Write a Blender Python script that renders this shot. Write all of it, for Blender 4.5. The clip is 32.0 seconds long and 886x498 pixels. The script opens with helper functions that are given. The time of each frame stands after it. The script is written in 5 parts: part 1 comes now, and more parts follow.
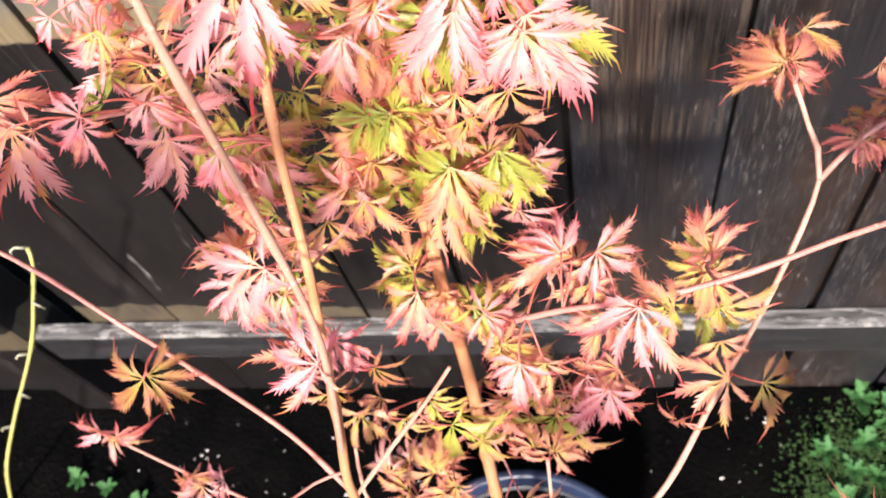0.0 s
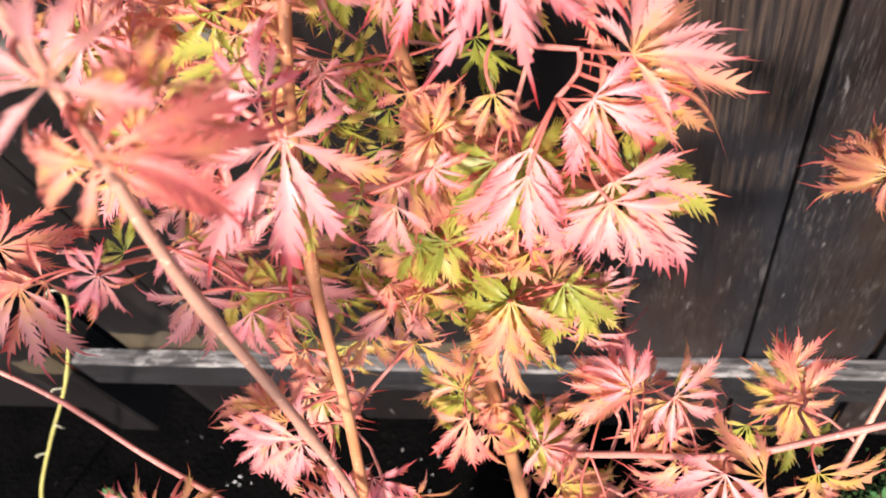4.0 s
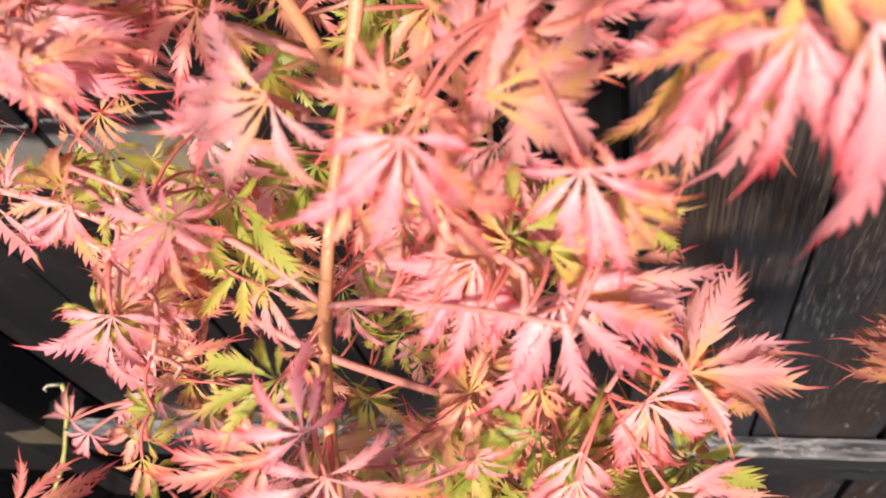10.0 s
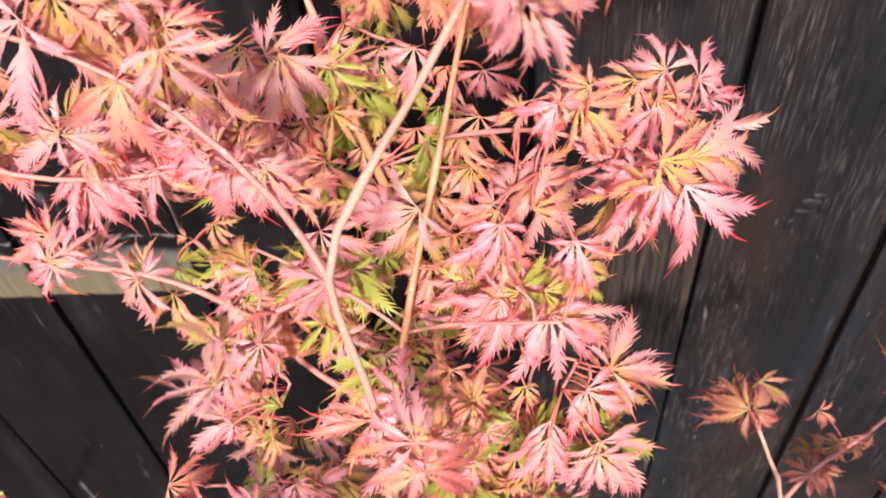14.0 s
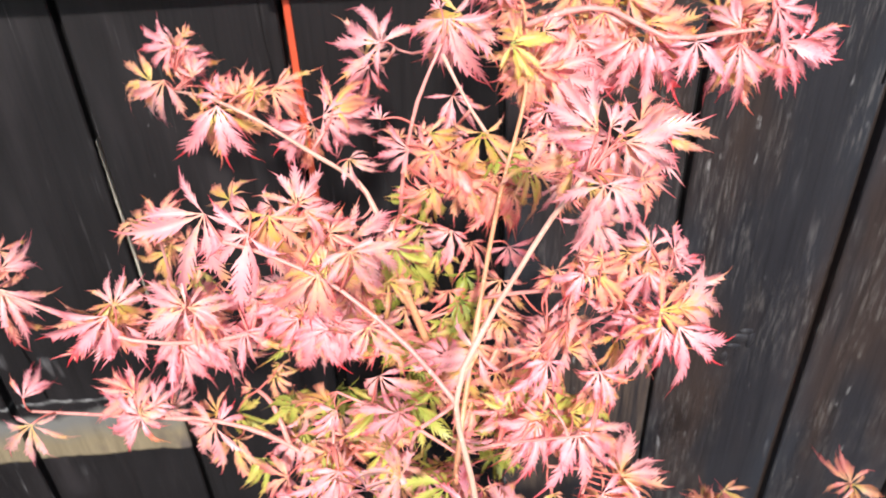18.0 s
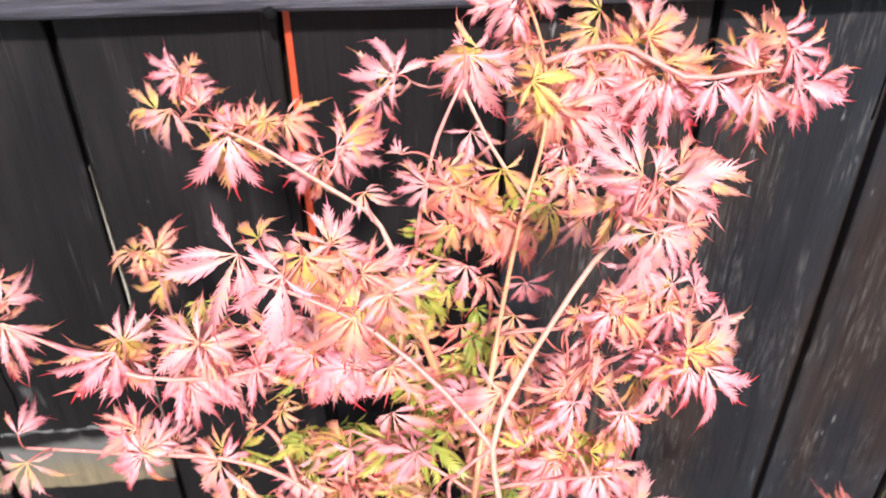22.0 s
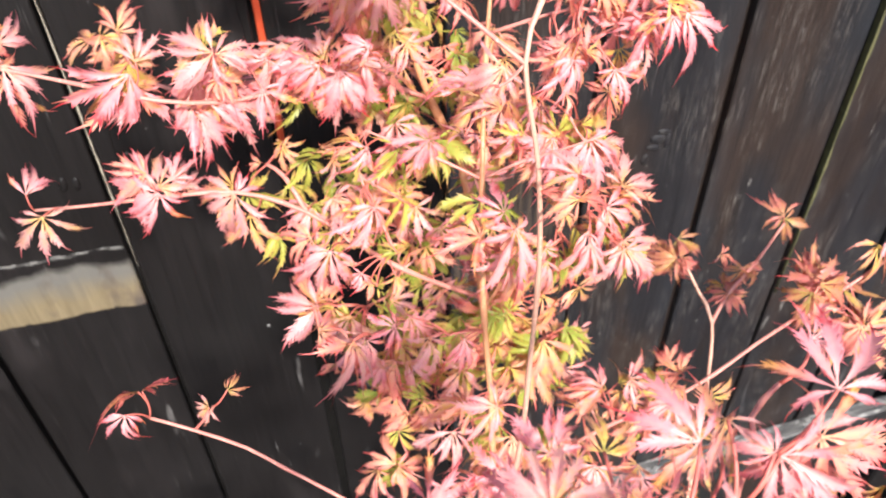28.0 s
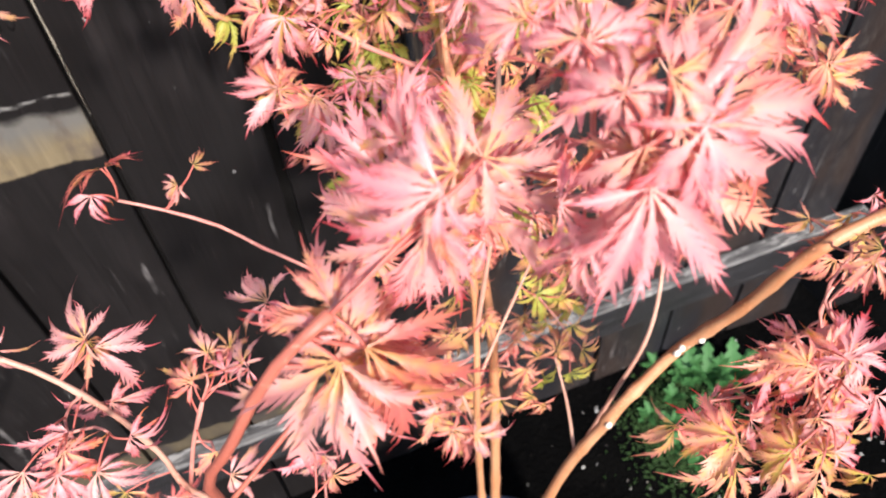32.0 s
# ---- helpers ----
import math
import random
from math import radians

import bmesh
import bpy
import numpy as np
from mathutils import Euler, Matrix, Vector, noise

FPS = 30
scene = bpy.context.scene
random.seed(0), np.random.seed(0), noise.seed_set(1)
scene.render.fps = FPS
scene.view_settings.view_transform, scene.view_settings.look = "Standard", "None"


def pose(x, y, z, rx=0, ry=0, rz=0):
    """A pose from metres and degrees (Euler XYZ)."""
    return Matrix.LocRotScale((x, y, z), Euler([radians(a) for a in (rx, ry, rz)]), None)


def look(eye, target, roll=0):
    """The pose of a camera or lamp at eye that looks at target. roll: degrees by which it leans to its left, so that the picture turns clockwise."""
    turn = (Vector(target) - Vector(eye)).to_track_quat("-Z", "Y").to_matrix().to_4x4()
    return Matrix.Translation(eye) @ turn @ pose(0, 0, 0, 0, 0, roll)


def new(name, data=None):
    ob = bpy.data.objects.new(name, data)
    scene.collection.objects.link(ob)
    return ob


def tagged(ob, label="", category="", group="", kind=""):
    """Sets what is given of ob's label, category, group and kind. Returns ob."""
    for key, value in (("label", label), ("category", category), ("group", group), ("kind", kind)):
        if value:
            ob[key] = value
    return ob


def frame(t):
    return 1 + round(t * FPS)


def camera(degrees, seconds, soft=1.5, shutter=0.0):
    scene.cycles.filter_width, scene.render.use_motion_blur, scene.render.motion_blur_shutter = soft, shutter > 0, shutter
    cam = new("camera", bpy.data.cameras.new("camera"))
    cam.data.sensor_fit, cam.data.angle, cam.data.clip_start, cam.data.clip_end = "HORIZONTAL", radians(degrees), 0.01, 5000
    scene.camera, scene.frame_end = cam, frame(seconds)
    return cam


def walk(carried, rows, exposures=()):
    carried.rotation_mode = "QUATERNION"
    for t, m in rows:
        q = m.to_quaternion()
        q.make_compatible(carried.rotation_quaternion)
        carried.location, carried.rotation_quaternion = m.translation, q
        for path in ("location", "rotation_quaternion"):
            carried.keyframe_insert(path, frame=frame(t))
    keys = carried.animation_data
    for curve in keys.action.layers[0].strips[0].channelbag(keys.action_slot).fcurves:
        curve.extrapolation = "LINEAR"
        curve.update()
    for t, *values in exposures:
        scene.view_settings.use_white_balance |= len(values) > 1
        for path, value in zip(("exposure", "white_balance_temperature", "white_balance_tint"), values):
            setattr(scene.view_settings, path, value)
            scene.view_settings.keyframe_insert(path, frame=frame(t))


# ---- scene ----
cam = camera(59.11, 32.0, soft=1.9)
cam.data.dof.use_dof, cam.data.dof.focus_distance, cam.data.dof.aperture_fstop = True, 0.3, 22.0
PATH = [
    (0.0, -0.0073, -0.0111, 1.3061, 31.17, 10.11, 3.70),
    (0.5, -0.0071, -0.0113, 1.3097, 31.59, 10.10, 4.31),
    (1.0, -0.0147, -0.0057, 1.3171, 31.81, 10.21, 4.41),
    (1.5, -0.0263, 0.0042, 1.3249, 31.52, 9.19, 4.20),
    (2.0, -0.0238, 0.0228, 1.3238, 32.03, 9.71, 4.71),
    (2.5, -0.0186, 0.0445, 1.3181, 31.20, 10.88, 5.39),
    (4.5, -0.0248, 0.0562, 1.3029, 31.99, 11.72, 6.27),
    (5.0, -0.0297, 0.0643, 1.3060, 32.08, 11.57, 6.43),
    (5.5, -0.0263, 0.0727, 1.3100, 32.47, 11.49, 5.88),
    (6.0, -0.0313, 0.0817, 1.3086, 31.93, 11.51, 5.84),
    (6.5, -0.0344, 0.0883, 1.3084, 31.97, 11.89, 6.02),
    (7.0, -0.0350, 0.0935, 1.3083, 32.15, 12.19, 6.60),
    (7.5, -0.0366, 0.0903, 1.3122, 32.66, 11.84, 6.80),
    (8.0, -0.0333, 0.0918, 1.3157, 32.94, 11.87, 6.76),
    (8.5, -0.0350, 0.0925, 1.3225, 33.41, 12.16, 6.69),
    (9.0, -0.0358, 0.0985, 1.3255, 33.54, 12.07, 6.42),
    (9.5, -0.0361, 0.1040, 1.3315, 34.17, 11.80, 6.11),
    (10.0, -0.0343, 0.1145, 1.3364, 34.01, 11.38, 5.94),
    (10.5, -0.0326, 0.1142, 1.3407, 34.39, 10.97, 5.42),
    (11.0, -0.0338, 0.0920, 1.3558, 35.42, 9.82, 3.99),
    (11.5, -0.0364, 0.0680, 1.3780, 37.94, 8.48, 2.82),
    (12.0, -0.0455, 0.0507, 1.3930, 39.75, 6.56, 1.25),
    (12.5, -0.0479, 0.0385, 1.4077, 40.46, 5.38, -0.70),
    (13.0, -0.0468, 0.0327, 1.4118, 42.12, 5.65, 1.74),
    (13.5, -0.0571, 0.0153, 1.4248, 43.14, 5.03, 1.11),
    (15.5, -0.0904, -0.0085, 1.4638, 46.32, 2.18, 0.89),
    (16.0, -0.1013, -0.0130, 1.4705, 47.96, 1.97, 0.95),
    (16.5, -0.1063, -0.0162, 1.4800, 48.95, 2.05, -0.68),
    (17.0, -0.1134, -0.0306, 1.4883, 50.78, 2.08, -1.73),
    (17.5, -0.1182, -0.0477, 1.4968, 52.21, 2.16, -3.29),
    (18.0, -0.1245, -0.0660, 1.5046, 54.37, 2.07, -4.95),
    (18.5, -0.1286, -0.0770, 1.5144, 56.84, 2.02, -6.50),
    (19.0, -0.1290, -0.0842, 1.5210, 58.18, 1.97, -6.60),
    (19.5, -0.1341, -0.0840, 1.5251, 59.50, 1.64, -6.88),
    (20.0, -0.1418, -0.0795, 1.5276, 59.84, 1.04, -7.37),
    (20.5, -0.1382, -0.0703, 1.5264, 59.42, 1.21, -6.87),
    (21.0, -0.1355, -0.0634, 1.5249, 58.75, 0.79, -6.49),
    (21.5, -0.1354, -0.0607, 1.5183, 57.49, 1.02, -6.22),
    (22.0, -0.1483, -0.0559, 1.5092, 55.87, 0.46, -6.50),
    (22.5, -0.1547, -0.0584, 1.5034, 55.19, 0.58, -7.26),
    (23.0, -0.1609, -0.0701, 1.5021, 55.04, 0.38, -8.27),
    (23.5, -0.1662, -0.0780, 1.4970, 54.67, 0.63, -8.60),
    (24.0, -0.1749, -0.0824, 1.4932, 54.15, 0.28, -9.19),
    (24.5, -0.1798, -0.0923, 1.4905, 53.82, 0.10, -9.90),
    (26.5, -0.2036, -0.1140, 1.4736, 50.65, -0.23, -12.74),
    (27.0, -0.2095, -0.1194, 1.4669, 49.67, 0.21, -13.85),
    (27.5, -0.2160, -0.1286, 1.4581, 48.56, 0.56, -15.28),
    (28.0, -0.2192, -0.1327, 1.4510, 47.42, 1.00, -15.96),
    (28.5, -0.2225, -0.1381, 1.4443, 46.29, 1.36, -16.62),
    (29.0, -0.2287, -0.1441, 1.4380, 45.23, 1.19, -17.54),
    (29.5, -0.2349, -0.1467, 1.4312, 44.45, 1.10, -18.77),
    (30.0, -0.2371, -0.1512, 1.4253, 43.06, 1.73, -19.95),
    (30.5, -0.2399, -0.1564, 1.4172, 41.97, 2.12, -20.52),
    (31.0, -0.2423, -0.1628, 1.4108, 40.44, 2.61, -21.61),
    (31.5, -0.2422, -0.1719, 1.4044, 39.87, 2.58, -21.82),
    (32.0, -0.2374, -0.1807, 1.3931, 39.27, 2.93, -21.33),
]
walk(cam, [(t, pose(*p)) for t, *p in PATH], [(0.0, 1.27, 6800, 16), (6.0, 0.75, 6900, 18), (9.0, 0.7, 6900, 17), (12.0, 0.7, 6550, 15), (17.0, 0.92, 6250, 11), (20.0, 1.15, 5900, 10), (24.0, 1.02, 6200, 10), (28.0, 1.18, 6450, 10), (32.0, 0.92, 6450, 13)])
# ---- world and light ----
world = bpy.data.worlds.new("sky")
scene.world = world
world.use_nodes = True
SUN_ELEV, SUN_AZ = 40.0, 180.0          # degrees; azimuth clockwise from +y
_n = world.node_tree.nodes
_sky = _n.new("ShaderNodeTexSky")
_sky.sky_type, _sky.sun_disc = "NISHITA", False
_sky.sun_elevation, _sky.sun_rotation = radians(SUN_ELEV), radians(SUN_AZ)
world.node_tree.links.new(_sky.outputs[0], _n["Background"].inputs[0])
_n["Background"].inputs[1].default_value = 0.15
_sun = new("sun", bpy.data.lights.new("sun", "SUN"))
_sun.data.energy, _sun.data.angle, _sun.data.color = 4.8, radians(4.0), (1.0, 0.95, 0.89)
_to_sun = Vector((math.sin(radians(SUN_AZ)) * math.cos(radians(SUN_ELEV)), math.cos(radians(SUN_AZ)) * math.cos(radians(SUN_ELEV)), math.sin(radians(SUN_ELEV))))
_sun.matrix_world = look(_to_sun * 20, (0, 0, 0))


# ---- materials ----
def shader(name, rough=0.5, spec=0.5):
    m = bpy.data.materials.new(name)
    m.use_nodes = True
    b = m.node_tree.nodes["Principled BSDF"]
    b.inputs["Roughness"].default_value, b.inputs["Specular IOR Level"].default_value = rough, spec
    return m, m.node_tree.nodes, m.node_tree.links, b


def ramp(nodes, stops):
    r = nodes.new("ShaderNodeValToRGB")
    while len(r.color_ramp.elements) < len(stops):
        r.color_ramp.elements.new(0.5)
    for e, (p, c) in zip(r.color_ramp.elements, stops):
        e.position, e.color = p, (*c, 1)
    return r


def noise_tex(nodes, links, scale, detail=4.0, coord="Object", stretch=None, rough=0.55):
    mp, nz = nodes.new("ShaderNodeMapping"), nodes.new("ShaderNodeTexNoise")
    if coord == "Position":
        links.new(nodes.new("ShaderNodeNewGeometry").outputs[coord], mp.inputs[0])
    else:
        links.new(nodes.new("ShaderNodeTexCoord").outputs[coord], mp.inputs[0])
    if stretch:
        mp.inputs["Scale"].default_value = stretch
    links.new(mp.outputs[0], nz.inputs[0])
    nz.inputs["Scale"].default_value, nz.inputs["Detail"].default_value, nz.inputs["Roughness"].default_value = scale, detail, rough
    return nz


def mix(nodes, links, fac, a, b, mode="MIX"):
    m = nodes.new("ShaderNodeMix")
    m.data_type, m.blend_type = "RGBA", mode
    for sock, v in ((m.inputs["Factor"], fac), (m.inputs["A"], a), (m.inputs["B"], b)):
        if isinstance(v, (int, float)):
            sock.default_value = v
        elif isinstance(v, tuple):
            sock.default_value = (*v, 1)
        else:
            links.new(v, sock)
    return m.outputs["Result"]


def math_node(nodes, links, op, a, b=0.0, clamp=False):
    m = nodes.new("ShaderNodeMath")
    m.operation, m.use_clamp = op, clamp
    for sock, v in ((m.inputs[0], a), (m.inputs[1], b)):
        if isinstance(v, (int, float)):
            sock.default_value = v
        else:
            links.new(v, sock)
    return m.outputs[0]


def bump(nodes, links, bsdf, height, strength=0.3, dist=0.002):
    b = nodes.new("ShaderNodeBump")
    b.inputs["Strength"].default_value, b.inputs["Distance"].default_value = strength, dist
    links.new(height, b.inputs["Height"])
    links.new(b.outputs[0], bsdf.inputs["Normal"])


def painted_wood(name, dark, mid, bare, along, bare_band=False, wear=0.62, streaky=0.0):
    """Dark stained timber with its grain along one axis, chalky scuffs, and bare wood where the stain has gone."""
    m, n, l, b = shader(name, 0.5, 0.24)

    def nz(scale, detail=4.0, run=1.0, rough=0.55):
        return noise_tex(n, l, scale, detail, "Position", {"z": (1.0, 1.0, run), "x": (run, 1.0, 1.0)}[along], rough).outputs[0]

    def both(*factors):
        v = factors[0]
        for f in factors[1:]:
            v = math_node(n, l, "MULTIPLY", v, f)
        return v

    grain, broad = nz(170.0, 6.0, 0.05), nz(5.0, 3.0)
    fine = nz(340.0, 5.0, 0.018, 0.7)
    info = n.new("ShaderNodeObjectInfo")
    base = mix(n, l, ramp_of(n, l, grain, 0.25, 0.8), dark, mid)
    base = mix(n, l, both(broad, 0.5), base, mid)
    base = mix(n, l, both(info.outputs["Random"], 0.3), base, dark)
    # hard and soft grain
    base = mix(n, l, ramp_of(n, l, fine, 0.5, 0.36, 0.0, 0.5), base, tuple(c * 0.55 for c in dark))
    spots = nz(9.0, 2.0)
    scuff = both(ramp_of(n, l, nz(46.0, 5.0, 0.13), wear + 0.04, wear + 0.12), ramp_of(n, l, spots, 0.5, 0.66))
    base = mix(n, l, both(scuff, 0.5), base, (0.3, 0.28, 0.27))
    smear = both(ramp_of(n, l, nz(7.0, 4.0, 0.35, 0.6), 0.5, 0.72), ramp_of(n, l, nz(60.0, 4.0, 0.12), 0.35, 0.7))
    base = mix(n, l, both(smear, 0.6), base, tuple(c * 3.2 for c in mid))
    # fine pale scratches along the grain, and flecks of bird lime and dust
    hair = both(ramp_of(n, l, nz(420.0, 2.0, 0.02), 0.66, 0.74), ramp_of(n, l, nz(7.0, 2.0), 0.5, 0.62))
    base = mix(n, l, both(hair, 0.3), base, (0.24, 0.22, 0.21))
    fleck = both(ramp_of(n, l, nz(130.0, 2.0, 0.6), 0.74, 0.78), ramp_of(n, l, nz(16.0, 1.0), 0.53, 0.6))
    base = mix(n, l, both(fleck, 0.7), base, (0.5, 0.49, 0.47))
    height = fine
    if along == "z":
        height = math_node(n, l, "ADD", both(grain, 0.6), both(fine, 0.7))
    if streaky:
        # brown and blue-grey stretches, with short pale scuffs along the grain
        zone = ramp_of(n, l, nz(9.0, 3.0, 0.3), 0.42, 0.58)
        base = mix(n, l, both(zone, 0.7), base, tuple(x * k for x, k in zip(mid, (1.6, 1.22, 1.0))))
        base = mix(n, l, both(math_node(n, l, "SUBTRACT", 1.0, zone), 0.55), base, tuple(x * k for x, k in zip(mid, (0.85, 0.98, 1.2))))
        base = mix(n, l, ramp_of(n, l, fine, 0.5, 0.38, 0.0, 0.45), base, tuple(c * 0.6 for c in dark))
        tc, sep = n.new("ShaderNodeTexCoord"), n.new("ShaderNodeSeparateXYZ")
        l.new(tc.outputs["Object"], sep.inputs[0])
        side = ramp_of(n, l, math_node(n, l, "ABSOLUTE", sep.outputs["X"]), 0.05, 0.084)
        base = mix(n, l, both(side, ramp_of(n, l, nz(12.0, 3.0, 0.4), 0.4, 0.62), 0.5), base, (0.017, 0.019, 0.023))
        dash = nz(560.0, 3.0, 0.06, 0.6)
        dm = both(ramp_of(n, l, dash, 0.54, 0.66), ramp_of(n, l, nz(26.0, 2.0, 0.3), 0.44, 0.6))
        base = mix(n, l, both(dm, streaky), base, (0.19, 0.17, 0.15))
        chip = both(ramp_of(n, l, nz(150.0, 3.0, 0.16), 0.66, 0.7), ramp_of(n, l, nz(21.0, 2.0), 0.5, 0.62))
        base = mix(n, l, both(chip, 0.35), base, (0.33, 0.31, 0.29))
    if bare_band:
        geo, sep = n.new("ShaderNodeNewGeometry"), n.new("ShaderNodeSeparateXYZ")
        l.new(geo.outputs["Position"], sep.inputs[0])

        def height_with(amount, scale, detail):
            return math_node(n, l, "ADD", sep.outputs["Z"], both(math_node(n, l, "SUBTRACT", nz(scale, detail), 0.5), amount))

        left = math_node(n, l, "LESS_THAN", sep.outputs["X"], -0.386)
        zz, foot, head = height_with(0.05, 14.0, 3.0), height_with(0.016, 34.0, 4.0), height_with(0.04, 20.0, 4.0)
        band = both(ramp_of(n, l, foot, 0.803, 0.806), ramp_of(n, l, head, 0.878, 0.866), left)
        low = math_node(n, l, "LESS_THAN", math_node(n, l, "ADD", zz, both(broad, 0.12)), 0.245)
        low = both(low, math_node(n, l, "LESS_THAN", sep.outputs["X"], -0.2), math_node(n, l, "GREATER_THAN", sep.outputs["Z"], 0.12))
        patch = math_node(n, l, "MAXIMUM", band, both(low, 0.45))
        wood = mix(n, l, ramp_of(n, l, grain, 0.3, 0.75), bare, tuple(c * 0.6 for c in bare))
        wood = mix(n, l, ramp_of(n, l, head, 0.826, 0.856, 0.0, 0.8), wood, tuple(sum(bare) / 3 * k for k in (0.75, 0.75, 0.73)))
        wood = mix(n, l, ramp_of(n, l, nz(26.0, 4.0, 0.5), 0.52, 0.66), wood, (0.07, 0.055, 0.045))
        base = mix(n, l, patch, base, wood)
        # the broken edge of the stain above the bare wood
        lip = both(ramp_of(n, l, foot, 0.888, 0.89), ramp_of(n, l, foot, 0.8935, 0.892), left, ramp_of(n, l, nz(70.0, 3.0), 0.4, 0.55))
        base = mix(n, l, both(lip, 0.4), base, (0.32, 0.31, 0.29))
        # bare brown grain showing through in two level bands on one board
        fx = both(math_node(n, l, "GREATER_THAN", sep.outputs["X"], -0.02), math_node(n, l, "LESS_THAN", sep.outputs["X"], 0.148))
        fz = both(ramp_of(n, l, zz, 0.665, 0.69), ramp_of(n, l, zz, 0.9, 0.84))
        fz = math_node(n, l, "MAXIMUM", fz, both(ramp_of(n, l, zz, 0.575, 0.59), ramp_of(n, l, zz, 0.645, 0.63), 0.6))
        fz = both(fz, fx, ramp_of(n, l, fine, 0.4, 0.6), ramp_of(n, l, grain, 0.38, 0.6))
        base = mix(n, l, both(fz, 0.28), base, (0.2, 0.135, 0.085))
    if along == "x":
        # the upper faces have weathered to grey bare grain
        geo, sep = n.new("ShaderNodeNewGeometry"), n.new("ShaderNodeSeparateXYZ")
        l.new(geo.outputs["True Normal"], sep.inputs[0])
        height = nz(170.0, 7.0, 0.04, 0.72)
        base = mix(n, l, ramp_of(n, l, height, 0.5, 0.4, 0.0, 0.7), base, dark)
        line = nz(260.0, 4.0, 0.025, 0.6)
        base = mix(n, l, ramp_of(n, l, line, 0.47, 0.4, 0.0, 0.75), base, tuple(c * 0.6 for c in dark))
        base = mix(n, l, ramp_of(n, l, line, 0.56, 0.66, 0.0, 0.5), base, tuple(c * 1.9 for c in mid))
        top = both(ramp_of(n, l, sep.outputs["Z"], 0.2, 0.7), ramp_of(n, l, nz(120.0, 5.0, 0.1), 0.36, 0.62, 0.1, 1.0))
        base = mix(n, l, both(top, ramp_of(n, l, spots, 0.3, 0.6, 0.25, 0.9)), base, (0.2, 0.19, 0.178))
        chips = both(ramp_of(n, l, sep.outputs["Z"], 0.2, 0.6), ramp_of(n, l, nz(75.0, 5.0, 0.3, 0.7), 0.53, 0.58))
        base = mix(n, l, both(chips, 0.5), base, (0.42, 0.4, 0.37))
    l.new(base, b.inputs["Base Color"])
    l.new(ramp_of(n, l, broad, 0.2, 0.9, 0.34, 0.62), b.inputs["Roughness"])
    if along == "x":
        bump(n, l, b, height, 0.9, 0.006)
    else:
        bump(n, l, b, height, 0.5, 0.0016)
    return m


def ramp_of(nodes, links, value, lo, hi, out_lo=0.0, out_hi=1.0):
    r = nodes.new("ShaderNodeMapRange")
    links.new(value, r.inputs["Value"])
    for k, v in (("From Min", lo), ("From Max", hi), ("To Min", out_lo), ("To Max", out_hi)):
        r.inputs[k].default_value = v
    return r.outputs[0]


def leaf_material(name, stops, vein, shift=0.2, trans=0.43, start=0.0):
    """Thin leaf: colour runs from the stalk to the lobes' tips and to their toothed edges, and differs a little from leaf to leaf."""
    m, n, l, b = shader(name, 0.38, 0.42)
    along, edge = n.new("ShaderNodeAttribute"), n.new("ShaderNodeAttribute")
    along.attribute_name, edge.attribute_name = "along", "edge"
    info = n.new("ShaderNodeObjectInfo")
    nz = noise_tex(n, l, 2.2, 3.0)
    v = math_node(n, l, "ADD", math_node(n, l, "MULTIPLY", along.outputs["Fac"], 0.36), math_node(n, l, "MULTIPLY", edge.outputs["Fac"], 0.13))
    v = math_node(n, l, "ADD", v, math_node(n, l, "MULTIPLY", math_node(n, l, "SUBTRACT", nz.outputs[0], 0.46 - start), 1.35))
    v = math_node(n, l, "ADD", v, math_node(n, l, "MULTIPLY", math_node(n, l, "SUBTRACT", info.outputs["Random"], 0.5), shift * 2.0), True)
    r = ramp(n, stops)
    l.new(v, r.inputs[0])
    mid = ramp_of(n, l, edge.outputs["Fac"], 0.0, 0.2, 0.14, 0.0)
    col = mix(n, l, mid, r.outputs[0], vein)
    # turning patches keep the younger colour of the foot
    patch = noise_tex(n, l, 1.1, 2.0)
    col = mix(n, l, ramp_of(n, l, patch.outputs[0], 0.53, 0.66, 0.0, 0.55), col, stops[0][1])
    # the teeth and the long points are red
    point = math_node(n, l, "MAXIMUM", ramp_of(n, l, edge.outputs["Fac"], 0.75, 1.0, 0.0, 0.35), ramp_of(n, l, along.outputs["Fac"], 0.84, 1.0, 0.0, 0.7))
    col = mix(n, l, point, col, stops[-1][1])
    hsv = n.new("ShaderNodeHueSaturation")
    l.new(col, hsv.inputs["Color"])
    l.new(ramp_of(n, l, info.outputs["Random"], 0, 1, 0.85, 1.12), hsv.inputs["Value"])
    l.new(hsv.outputs[0], b.inputs["Base Color"])
    bump(n, l, b, noise_tex(n, l, 14.0, 3.0).outputs[0], 0.35, 0.001)
    tr, mx, out = n.new("ShaderNodeBsdfTranslucent"), n.new("ShaderNodeMixShader"), n["Material Output"]
    # light that has passed through the blade is deeper in colour
    deep = n.new("ShaderNodeGamma")
    deep.inputs[1].default_value = 1.28
    l.new(hsv.outputs[0], deep.inputs[0])
    l.new(deep.outputs[0], tr.inputs[0])
    mx.inputs[0].default_value = trans
    l.new(b.outputs[0], mx.inputs[1])
    l.new(tr.outputs[0], mx.inputs[2])
    l.new(mx.outputs[0], out.inputs[0])
    return m


